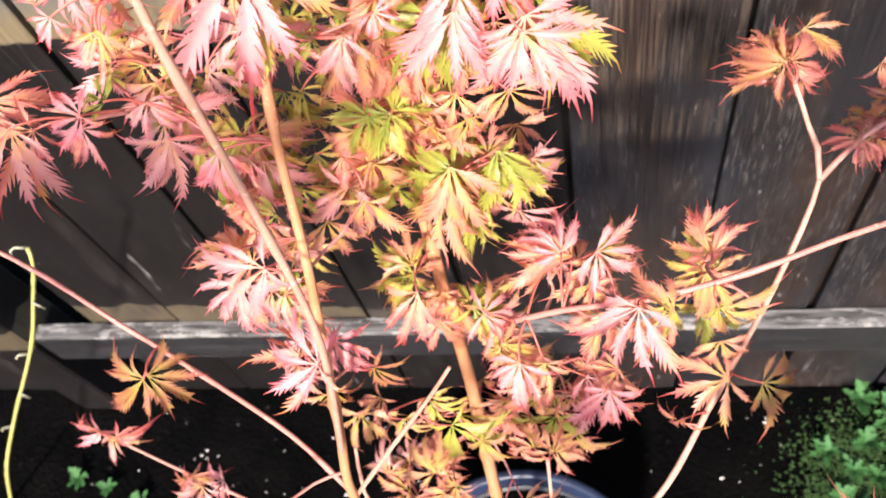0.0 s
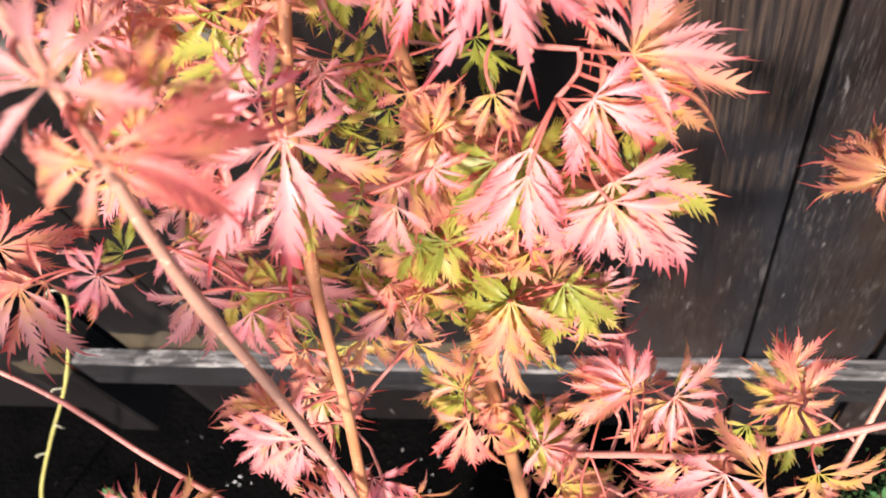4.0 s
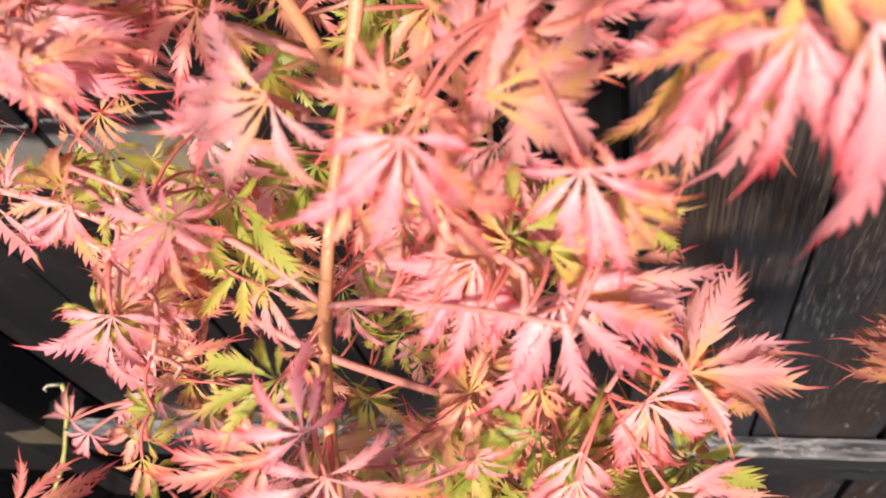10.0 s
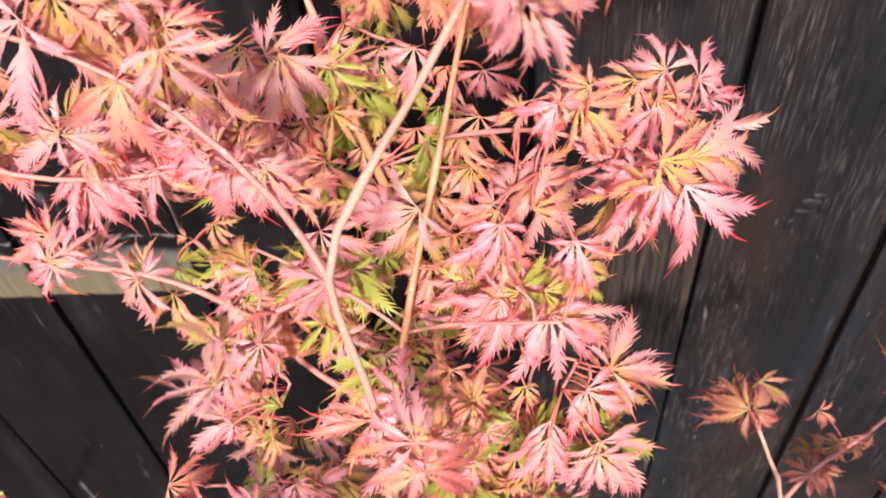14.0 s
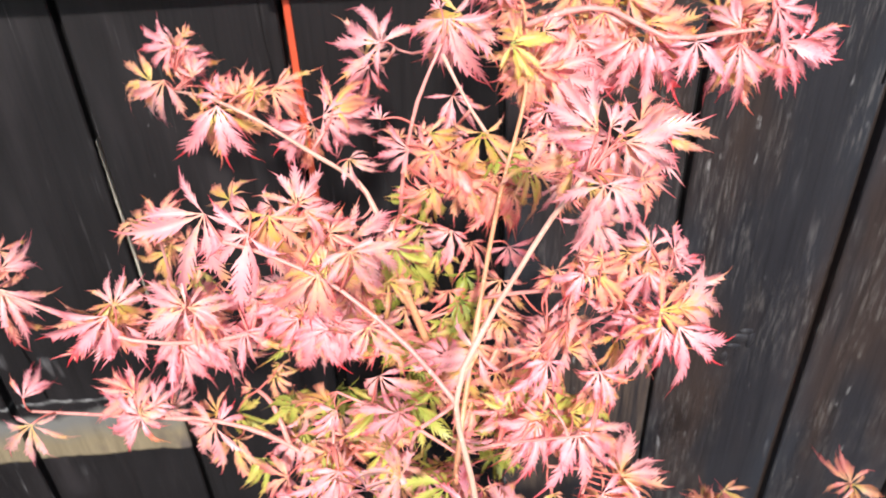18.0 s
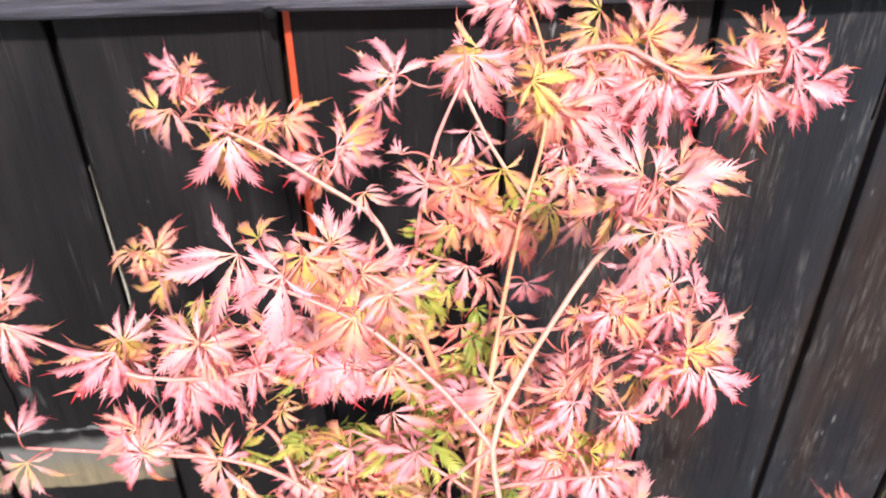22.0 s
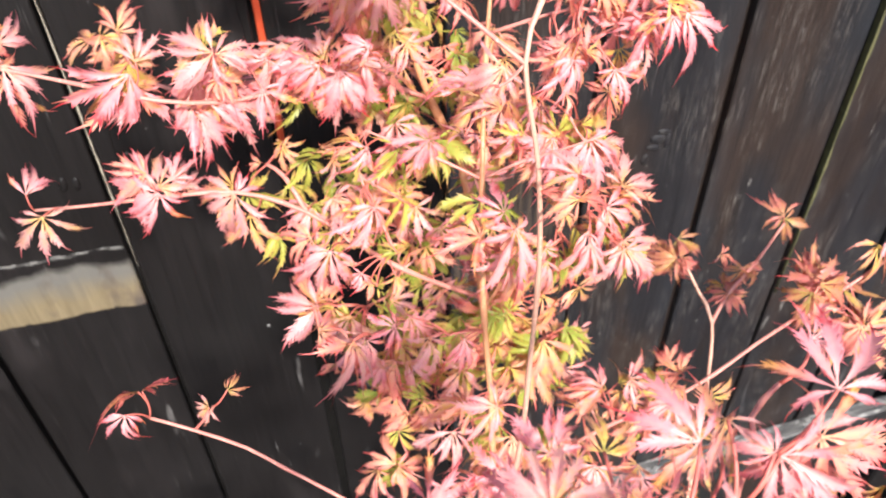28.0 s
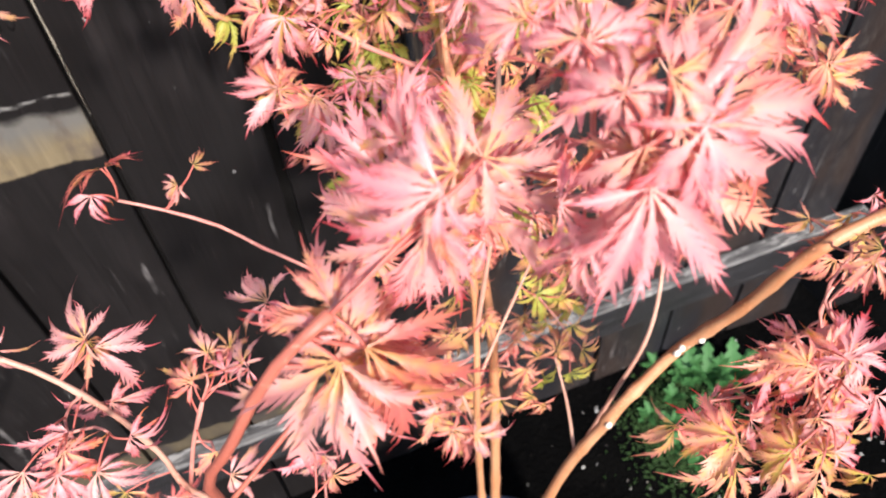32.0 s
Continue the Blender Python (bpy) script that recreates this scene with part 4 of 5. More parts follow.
L(-0.106, 0.19, 0.945, 3.4, 0, "o", 0, 1)
L(-0.088, 0.19, 0.925, 3.6, 10, "o", 0, 1)
L(-0.098, 0.185, 0.9, 3.4, -10, "p")
L(-0.06, 0.17, 0.93, 3.6, 20, "o", 0, 1)
L(-0.145, 0.13, 1.05, 3.4, -30)
L(-0.15, 0.14, 1.035, 3.6, -60, "p", 0, 1)
L(-0.126, 0.133, 0.989, 3.2, 30, "p")
L(-0.15, 0.13, 0.965, 3.4, -40, "p", 0, 1)
L(-0.135, 0.121, 0.952, 3.4, 10, "r", 0, 1)
L(-0.11, 0.125, 0.9, 3.0, 50, "o", 0, 1)
# rosette low on the back shoot
# leaves by the stems, low down
L(-0.035, 0.145, 0.89, 3.4, 0, "g", 0, 2)
L(-0.045, 0.15, 0.83, 3.2, -15, "g", 0, 2)
L(-0.02, 0.145, 0.815, 3.4, 15, "o", 0, 2)
L(-0.06, 0.15, 0.76, 3.0, 0, "o", 0, 1)
L(-0.1, 0.12, 0.78, 2.8, -20, "o", 0, 1)
L(0.045, 0.14, 1.0, 3.4, 40, "o")

# a low shoot by the weeds
branch("branch", maple, [(-0.13, 0.1, 0.4), (-0.25, 0.12, 0.6), (-0.34, 0.145, 0.68), (-0.4, 0.165, 0.725)], 0.0022, 0.001, BARK_PINK)
L(-0.409, 0.169, 0.735, 3.4, -50)
L(-0.4, 0.166, 0.73, 3.4, 0, "p", 15)
L(-0.395, 0.165, 0.733, 3.2, 60, "d")
L(-0.412, 0.17, 0.742, 3.2, 175, "d")
L(-0.344, 0.145, 0.69, 3.2, 60, "r")
L(-0.35, 0.145, 0.692, 3.0, 120, "r")
L(-0.352, 0.143, 0.685, 3.2, -30, "d")

# leaves of the stout branch
L(0.11, 0.03, 1.0, 3.6, -10, "o", 0, 2)
L(0.09, 0.025, 0.99, 3.6, -30, "o", 0, 2)
L(0.13, 0.025, 1.01, 3.6, 20, "p", 0, 1)

# leaves of the low shoots before the stems
L(-0.015, -0.052, 1.051, 3.8, -50, "o", 0, 1)
L(-0.067, -0.059, 1.033, 3.4, 20, "o")
L(-0.048, -0.063, 1.034, 3.8, 60, "p", 0, 1)
L(-0.029, -0.070, 1.034, 3.8, -15, "o", 0, 1)
L(-0.004, -0.068, 1.042, 3.8, 40, "o", 0, 1)
L(0.012, -0.058, 1.053, 3.8, -80, "p", 0, 1)
L(-0.006, -0.086, 1.027, 3.8, 5, "o", 0, 1)
L(-0.063, -0.077, 1.020, 3.8, -50, "o", 0, 1)
L(-0.042, -0.085, 1.018, 3.8, 20, "p", 0, 1)
L(-0.022, -0.086, 1.023, 3.8, 60, "o", 0, 1)
L(-0.002, -0.103, 1.014, 3.8, -15, "o", 0, 1)
L(0.013, -0.077, 1.039, 3.8, 40, "p", 0, 1)
L(-0.376, 0.028, 1.069, 3.4, -50, "p", 0, 1)
L(-0.362, 0.022, 1.067, 3.4, 20, "p", 0, 1)
L(-0.345, 0.016, 1.067, 3.4, 60, "p", 0, 1)
L(-0.374, 0.020, 1.063, 3.4, -15, "p", 0, 1)
L(-0.255, 0.021, 1.003, 3.2, -50, "p", 0, 0)
L(-0.249, 0.008, 0.995, 3.2, 20, "o", 0, 0)
L(-0.300, 0.028, 0.998, 3.2, 60, "p", 0, 0)
L(-0.304, 0.040, 1.006, 3.2, -15, "o", 0, 0)
L(-0.173, 0.052, 0.944, 3.0, -50, "p", 0, 0)
L(-0.171, 0.037, 0.933, 3.0, 20, "o", 0, 0)
L(-0.159, 0.030, 0.930, 3.0, 60, "p", 0, 0)
L(-0.179, 0.048, 0.940, 3.0, -15, "o", 0, 0)
L(-0.091, 0.093, 0.867, 3.0, -50, "o", 0, 0)
L(-0.081, 0.083, 0.862, 3.0, 20, "g", 0, 0)
L(-0.046, 0.088, 0.875, 3.0, 60, "o", 0, 0)
L(-0.087, 0.070, 0.850, 3.0, -15, "o", 0, 0)
L(-0.060, 0.079, 0.864, 3.0, 40, "g", 0, 0)
L(-0.093, 0.077, 0.855, 3.0, -80, "o", 0, 0)
L(-0.062, 0.103, 0.934, 3.4, 60, "o", 0, 1)
L(-0.077, 0.110, 0.936, 3.4, 40, "g", 0, 1)
# leaves set one by one
P(-0.266, 0.407, 1.312, -0.62, -0.11, -0.78, 0.03, -0.94, 0.34, 3.8, 0.55, "p")
P(-0.259, 0.418, 1.330, -0.94, 0.28, -0.18, 0.06, -0.90, 0.44, 2.8, 0.62, "p")
P(-0.253, 0.423, 1.333, 0.53, 0.53, 0.66, 0.04, -0.95, 0.31, 1.1, 0.62, "o")
P(-0.250, 0.413, 1.310, 0.08, 0.53, 0.85, 0.07, -0.82, 0.57, 2.0, 0.55, "p")
P(-0.226, 0.361, 1.313, -0.13, -0.49, -0.86, 0.06, -0.92, 0.40, 3.8, 0.55, "p")
P(-0.215, 0.366, 1.316, -0.25, 0.62, 0.75, 0.22, -0.83, 0.51, 1.9, 0.62, "o")
P(-0.208, 0.365, 1.318, 0.69, 0.49, 0.53, 0.37, -0.86, 0.35, 1.9, 0.62, "o")
P(-0.193, 0.358, 1.322, 0.91, -0.00, -0.41, 0.10, -0.82, 0.57, 2.3, 0.62, "o")
P(-0.224, 0.366, 1.315, -0.69, 0.57, 0.44, 0.35, -0.85, 0.40, 2.0, 0.62, "p")
P(-0.176, 0.353, 1.298, -0.94, -0.07, -0.33, 0.20, -0.83, 0.52, 2.8, 0.55, "p")
P(-0.165, 0.350, 1.307, 0.97, 0.09, -0.24, 0.26, -0.88, 0.40, 3.8, 0.70, "p")
P(-0.129, 0.364, 1.343, -0.82, 0.47, 0.34, 0.00, -0.85, 0.52, 3.6, 1.15, "p")
P(-0.094, 0.316, 1.371, -0.00, -0.34, -0.94, -0.22, -0.95, 0.23, 3.8, 0.66, "p")
P(-0.097, 0.317, 1.376, -0.52, 0.55, 0.65, -0.10, -0.85, 0.51, 0.9, 0.62, "p")
P(-0.056, 0.380, 1.382, -0.74, -0.25, -0.62, -0.17, -0.90, 0.40, 3.2, 0.62, "p")
P(-0.053, 0.383, 1.387, 0.55, 0.46, 0.70, 0.01, -0.99, 0.17, 3.4, 1.09, "p")
P(-0.059, 0.372, 1.373, -0.25, -0.40, -0.88, -0.31, -0.91, 0.28, 1.9, 0.62, "p")
P(-0.049, 0.371, 1.382, 0.96, -0.10, -0.27, -0.21, -0.93, 0.30, 2.2, 0.57, "p")
P(-0.076, 0.367, 1.380, -0.98, 0.01, -0.18, -0.31, -0.89, 0.32, 1.6, 0.62, "p")
P(-0.025, 0.332, 1.376, -0.72, -0.17, -0.68, -0.12, -0.95, 0.29, 2.1, 0.62, "o")
P(-0.003, 0.317, 1.376, 0.96, 0.11, 0.25, -0.31, -0.81, 0.49, 3.7, 0.64, "p")
P(0.006, 0.313, 1.363, 0.96, 0.04, -0.28, -0.55, -0.77, 0.32, 3.8, 0.62, "o")
P(0.011, 0.317, 1.357, 0.42, -0.50, -0.76, -0.03, -0.77, 0.64, 3.8, 0.55, "p")
P(0.002, 0.314, 1.356, -0.18, -0.46, -0.87, -0.01, -0.95, 0.30, 2.9, 0.62, "p")
P(-0.006, 0.323, 1.370, -0.59, 0.58, 0.56, -0.25, -0.93, 0.26, 1.8, 0.62, "o")
P(-0.013, 0.322, 1.367, 0.02, -0.41, -0.91, -0.39, -0.79, 0.46, 2.2, 0.62, "p")
P(0.056, 0.309, 1.351, -0.05, -0.40, -0.92, -0.42, -0.85, 0.33, 3.5, 0.55, "p")
P(0.054, 0.307, 1.360, -0.62, 0.56, 0.55, -0.53, -0.70, 0.48, 2.1, 0.62, "p")
P(0.061, 0.313, 1.360, 0.97, -0.18, -0.15, -0.45, -0.85, 0.26, 1.6, 0.62, "p")
P(0.079, 0.310, 1.350, 0.63, -0.26, -0.73, -0.44, -0.83, 0.35, 3.3, 0.73, "p")
P(0.073, 0.311, 1.368, 0.79, -0.25, -0.56, -0.31, -0.92, 0.25, 2.5, 0.62, "p")
P(0.073, 0.317, 1.369, -0.77, 0.57, 0.28, -0.27, -0.73, 0.63, 2.5, 0.62, "r")
P(-0.051, 0.306, 1.346, 0.28, -0.45, -0.85, -0.16, -0.85, 0.50, 2.8, 1.09, "o")
P(-0.050, 0.317, 1.346, -0.32, 0.71, 0.63, -0.14, -0.78, 0.62, 1.8, 0.62, "o")
P(-0.043, 0.311, 1.341, 0.98, -0.11, -0.19, 0.01, -0.91, 0.42, 3.8, 0.62, "p")
P(-0.025, 0.320, 1.354, 0.52, -0.27, -0.81, -0.29, -0.84, 0.46, 3.8, 0.62, "p")
P(-0.044, 0.323, 1.359, 0.97, 0.22, 0.13, 0.07, -0.82, 0.58, 2.3, 0.62, "p")
P(-0.055, 0.318, 1.356, -0.78, 0.46, 0.42, -0.19, -0.87, 0.46, 1.9, 0.62, "o")
P(-0.056, 0.167, 1.381, -0.88, 0.37, 0.31, -0.47, -0.76, 0.45, 2.3, 0.55, "p")
P(-0.053, 0.164, 1.384, 0.76, 0.32, 0.56, -0.06, -0.89, 0.46, 1.3, 0.62, "p")
P(-0.047, 0.164, 1.378, 0.92, -0.15, -0.37, -0.39, -0.74, 0.55, 2.6, 0.55, "p")
P(-0.056, 0.161, 1.379, -0.81, 0.05, -0.58, -0.08, -0.85, 0.52, 1.6, 0.62, "p")
P(-0.061, 0.139, 1.377, -0.09, -0.36, -0.93, -0.04, -0.76, 0.65, 2.3, 0.96, "p")
P(-0.058, 0.139, 1.377, 0.57, -0.37, -0.73, -0.14, -0.66, 0.74, 1.9, 0.62, "p")
P(-0.038, 0.282, 1.292, -0.67, -0.12, -0.74, -0.36, -0.71, 0.61, 2.2, 0.55, "p")
P(-0.074, 0.291, 1.294, 0.05, -0.41, -0.91, 0.08, -0.68, 0.73, 3.3, 1.01, "o")
P(-0.107, 0.274, 1.299, -0.43, -0.28, -0.86, 0.16, -0.82, 0.55, 1.9, 0.55, "o")
P(-0.118, 0.285, 1.316, -0.93, 0.20, -0.31, 0.18, -0.83, 0.52, 2.1, 0.62, "p")
P(-0.114, 0.293, 1.309, 0.83, -0.14, -0.54, 0.10, -0.85, 0.51, 1.8, 0.62, "p")
P(-0.131, 0.297, 1.328, -0.33, 0.61, 0.72, -0.10, -0.91, 0.39, 1.1, 0.62, "p")
P(-0.107, 0.296, 1.319, 0.96, -0.12, -0.25, -0.22, -0.86, 0.46, 1.9, 0.62, "o")
P(-0.088, 0.294, 1.290, 0.02, -0.32, -0.95, -0.28, -0.84, 0.47, 2.9, 0.65, "o")
P(-0.181, 0.174, 1.346, -0.67, -0.15, -0.73, -0.06, -0.82, 0.58, 3.2, 0.64, "p")
P(-0.180, 0.182, 1.350, -0.95, 0.31, -0.07, 0.15, -0.74, 0.66, 1.7, 0.62, "p")
P(-0.164, 0.190, 1.347, 0.05, 0.64, 0.77, 0.12, -0.65, 0.75, 1.9, 0.93, "p")
P(-0.171, 0.187, 1.338, -0.53, -0.38, -0.76, 0.02, -0.86, 0.51, 2.0, 0.62, "p")
P(-0.163, 0.191, 1.348, 0.67, 0.36, 0.65, 0.29, -0.74, 0.60, 1.2, 0.62, "p")
P(-0.161, 0.186, 1.347, 0.87, -0.06, -0.49, 0.13, -0.66, 0.74, 1.6, 0.62, "p")
P(-0.144, 0.164, 1.342, 0.29, -0.27, -0.92, 0.03, -0.72, 0.69, 2.3, 0.97, "p")
P(-0.156, 0.160, 1.336, -0.38, -0.38, -0.84, 0.19, -0.82, 0.54, 2.5, 0.62, "o")
P(-0.313, 0.449, 1.176, -0.89, -0.03, -0.45, 0.43, -0.64, 0.64, 3.0, 0.55, "o")
P(-0.308, 0.442, 1.186, 0.69, 0.39, 0.61, 0.25, -0.68, 0.69, 2.8, 0.64, "o")
P(-0.305, 0.435, 1.162, -0.71, -0.29, -0.64, 0.17, -0.83, 0.52, 2.8, 0.62, "o")
P(-0.280, 0.256, 1.248, -0.66, -0.26, -0.71, 0.43, -0.73, 0.54, 3.8, 0.55, "p")
P(-0.275, 0.256, 1.254, 0.28, 0.51, 0.81, 0.14, -0.81, 0.57, 1.9, 0.62, "p")
P(-0.236, 0.246, 1.258, -0.97, 0.19, -0.14, 0.29, -0.75, 0.60, 3.1, 0.65, "p")
P(-0.235, 0.246, 1.257, 0.99, -0.05, 0.11, 0.19, -0.62, 0.76, 2.1, 0.55, "p")
P(-0.345, 0.294, 1.256, 0.78, 0.52, 0.36, 0.44, -0.77, 0.46, 2.1, 0.62, "p")
P(-0.345, 0.287, 1.248, 0.34, -0.48, -0.81, 0.25, -0.70, 0.67, 3.3, 0.55, "p")
P(-0.284, 0.259, 1.173, 0.84, 0.40, 0.38, -0.11, -0.77, 0.63, 2.6, 0.79, "p")
P(-0.286, 0.263, 1.166, -0.65, -0.34, -0.68, -0.13, -0.82, 0.56, 3.3, 0.71, "p")
P(-0.355, 0.274, 1.156, -0.25, -0.49, -0.83, 0.12, -0.69, 0.72, 2.9, 0.94, "p", False)
P(-0.364, 0.291, 1.162, 0.42, 0.72, 0.55, 0.25, -0.72, 0.65, 2.2, 0.62, "p", False)
P(-0.243, 0.257, 1.159, -0.75, -0.08, -0.65, 0.02, -0.75, 0.67, 3.8, 0.74, "p")
P(-0.242, 0.262, 1.157, 0.78, 0.39, 0.48, 0.09, -0.76, 0.64, 1.5, 0.62, "p")
P(-0.225, 0.285, 1.159, -0.91, 0.42, -0.01, -0.01, -0.78, 0.62, 1.1, 0.62, "o")
P(-0.210, 0.289, 1.165, 0.40, -0.65, -0.65, -0.24, -0.82, 0.53, 1.7, 1.04, "o")
P(-0.252, 0.268, 1.211, -0.02, -0.39, -0.92, 0.03, -0.75, 0.66, 3.4, 0.58, "p")
P(-0.255, 0.272, 1.214, -0.76, -0.25, -0.60, -0.02, -0.74, 0.67, 1.6, 0.62, "p")
P(-0.247, 0.265, 1.221, 0.99, -0.07, -0.07, 0.39, -0.59, 0.70, 3.5, 0.62, "p")
P(-0.173, 0.247, 1.237, 0.16, -0.42, -0.89, -0.26, -0.70, 0.67, 3.4, 0.55, "p")
P(-0.183, 0.253, 1.238, -0.85, -0.09, -0.51, 0.21, -0.69, 0.69, 2.5, 0.62, "p")
P(-0.160, 0.242, 1.244, 0.59, -0.40, -0.71, -0.01, -0.62, 0.79, 2.5, 0.62, "p")
P(-0.180, 0.255, 1.240, -0.54, 0.71, 0.45, 0.00, -0.84, 0.54, 2.0, 0.62, "p")
P(-0.188, 0.256, 1.244, -0.65, -0.12, -0.75, 0.14, -0.74, 0.66, 2.1, 0.62, "p")
P(-0.005, 0.191, 1.278, 0.98, 0.20, -0.04, -0.08, -0.85, 0.52, 2.6, 0.55, "p")
P(-0.008, 0.182, 1.275, 0.58, -0.46, -0.68, -0.06, -0.76, 0.65, 3.1, 0.55, "p")
P(-0.014, 0.185, 1.273, -0.24, -0.68, -0.69, -0.13, -0.70, 0.70, 2.0, 0.55, "p")
P(-0.006, 0.232, 1.283, -0.75, 0.57, 0.33, -0.04, -0.77, 0.64, 1.8, 1.11, "p")
P(0.006, 0.233, 1.278, 0.91, 0.41, -0.05, -0.04, -0.75, 0.66, 2.2, 0.75, "p")
P(-0.009, 0.223, 1.274, -0.11, -0.60, -0.80, -0.34, -0.74, 0.58, 2.0, 0.55, "p")
P(-0.044, 0.210, 1.287, 0.85, 0.52, 0.11, 0.19, -0.63, 0.75, 1.2, 0.63, "p")
P(-0.045, 0.208, 1.288, -0.78, -0.38, -0.50, -0.02, -0.75, 0.66, 1.6, 0.55, "p")
P(-0.144, 0.207, 1.268, 0.46, -0.59, -0.66, 0.20, -0.70, 0.68, 2.2, 1.00, "p")
P(-0.162, 0.206, 1.270, -1.00, 0.02, 0.06, 0.52, -0.66, 0.54, 1.8, 0.55, "p")
P(-0.145, 0.260, 1.280, 0.30, -0.44, -0.85, 0.12, -0.82, 0.56, 3.1, 0.56, "p")
P(-0.159, 0.263, 1.280, -0.55, -0.45, -0.70, 0.35, -0.83, 0.44, 3.0, 0.55, "p")
P(-0.093, 0.206, 1.247, -0.81, -0.31, -0.50, 0.24, -0.65, 0.72, 3.2, 0.70, "p")
P(-0.064, 0.187, 1.256, -0.18, -0.72, -0.67, 0.44, -0.57, 0.69, 2.3, 0.79, "p")
P(-0.066, 0.193, 1.260, -0.93, 0.34, 0.13, 0.27, -0.69, 0.67, 1.0, 0.62, "o")
P(-0.039, 0.188, 1.246, 0.06, -0.69, -0.72, 0.07, -0.60, 0.80, 2.1, 0.69, "p")
P(-0.053, 0.195, 1.255, 0.93, 0.33, -0.17, -0.05, -0.75, 0.66, 2.8, 0.55, "p")
P(-0.168, 0.250, 1.234, 0.67, -0.43, -0.60, 0.46, -0.73, 0.50, 2.4, 1.00, "p")
P(-0.172, 0.249, 1.233, -0.83, -0.41, -0.38, 0.54, -0.47, 0.70, 2.2, 0.62, "p")
P(-0.134, 0.208, 1.208, -0.93, -0.32, -0.19, 0.55, -0.42, 0.73, 2.3, 0.94, "p")
P(-0.133, 0.210, 1.208, 0.72, 0.69, 0.07, 0.43, -0.55, 0.71, 0.8, 0.62, "p")
P(-0.166, 0.218, 1.204, -0.68, -0.59, -0.43, 0.63, -0.59, 0.51, 2.0, 0.55, "p")
P(-0.169, 0.222, 1.204, -0.80, 0.49, 0.35, 0.57, -0.39, 0.72, 2.4, 0.62, "o")
P(-0.168, 0.206, 1.171, 0.36, 0.91, 0.21, 0.57, -0.48, 0.67, 1.9, 0.61, "p")
P(-0.168, 0.204, 1.173, -0.38, -0.66, -0.65, 0.60, -0.42, 0.68, 2.9, 0.82, "p")
P(-0.160, 0.185, 1.153, -0.87, 0.40, 0.27, 0.34, -0.28, 0.90, 1.4, 0.62, "g")
P(-0.164, 0.174, 1.146, -0.07, -0.70, -0.72, 0.48, -0.31, 0.82, 1.6, 0.62, "o")
P(-0.062, 0.203, 1.199, -0.42, -0.67, -0.62, 0.21, -0.64, 0.74, 2.5, 0.97, "p")
P(-0.103, 0.170, 1.181, -0.78, 0.44, 0.44, 0.14, -0.39, 0.91, 2.4, 1.13, "p")
P(-0.099, 0.163, 1.173, -0.04, -0.78, -0.62, 0.46, -0.55, 0.70, 3.8, 0.98, "p")
P(-0.046, 0.192, 1.202, 0.22, -0.71, -0.67, 0.13, -0.68, 0.73, 3.6, 0.89, "p")
P(-0.048, 0.200, 1.206, 0.95, 0.10, -0.31, -0.11, -0.75, 0.65, 3.1, 0.62, "o")
P(-0.068, 0.202, 1.201, -0.77, -0.61, -0.20, 0.37, -0.78, 0.51, 1.8, 0.62, "p")
P(-0.064, 0.202, 1.200, -0.25, -0.80, -0.54, 0.19, -0.65, 0.74, 3.1, 0.62, "p")
P(-0.065, 0.201, 1.198, -0.45, -0.74, -0.50, 0.30, -0.75, 0.59, 2.3, 0.62, "p")
P(-0.019, 0.195, 1.160, 0.81, 0.58, 0.07, -0.08, -0.61, 0.79, 3.1, 0.66, "p")
P(-0.029, 0.192, 1.148, 0.66, -0.33, -0.67, -0.25, -0.53, 0.81, 3.8, 0.85, "p")
P(-0.024, 0.175, 1.135, 0.39, -0.54, -0.75, -0.11, -0.39, 0.91, 3.8, 0.86, "p")
P(-0.045, 0.181, 1.143, -0.19, -0.71, -0.68, 0.30, -0.56, 0.77, 3.0, 0.57, "p")
P(-0.055, 0.195, 1.149, 0.05, -0.74, -0.67, 0.27, -0.52, 0.81, 1.5, 0.92, "o")
P(-0.079, 0.203, 1.123, -0.14, -0.84, -0.53, 0.08, -0.45, 0.89, 2.5, 0.55, "o")
P(-0.079, 0.205, 1.122, -0.27, 0.83, 0.48, -0.04, -0.54, 0.84, 2.0, 0.80, "o")
P(-0.064, 0.187, 1.044, 0.05, -0.72, -0.69, -0.00, -0.22, 0.98, 3.8, 0.61, "o")
P(-0.044, 0.196, 1.042, 0.35, -0.74, -0.58, 0.07, -0.34, 0.94, 3.0, 0.62, "g")
P(-0.015, 0.175, 0.986, -0.91, 0.37, 0.20, 0.26, -0.28, 0.92, 3.1, 0.55, "o")
P(-0.003, 0.180, 0.983, 0.92, 0.18, -0.34, -0.06, -0.23, 0.97, 3.1, 0.55, "o")
P(0.049, 0.179, 0.976, -0.25, 0.90, 0.35, -0.34, -0.32, 0.88, 2.6, 0.83, "o")
P(0.091, 0.271, 1.002, -0.99, -0.06, -0.16, -0.05, -0.65, 0.76, 3.2, 0.76, "r")
P(0.092, 0.269, 1.005, 0.86, 0.48, -0.19, -0.01, -0.57, 0.82, 3.2, 0.55, "r")
P(0.094, 0.268, 1.001, 0.57, -0.51, -0.64, -0.27, -0.74, 0.62, 1.8, 0.62, "r")
P(0.122, 0.235, 0.985, -0.91, -0.40, -0.10, -0.35, -0.39, 0.85, 2.0, 1.15, "r")
P(0.126, 0.240, 0.981, 0.75, 0.66, 0.07, -0.13, -0.61, 0.78, 1.8, 0.62, "r")
P(-0.020, 0.175, 0.990, -0.51, 0.80, 0.32, 0.30, -0.48, 0.83, 3.0, 0.85, "p")
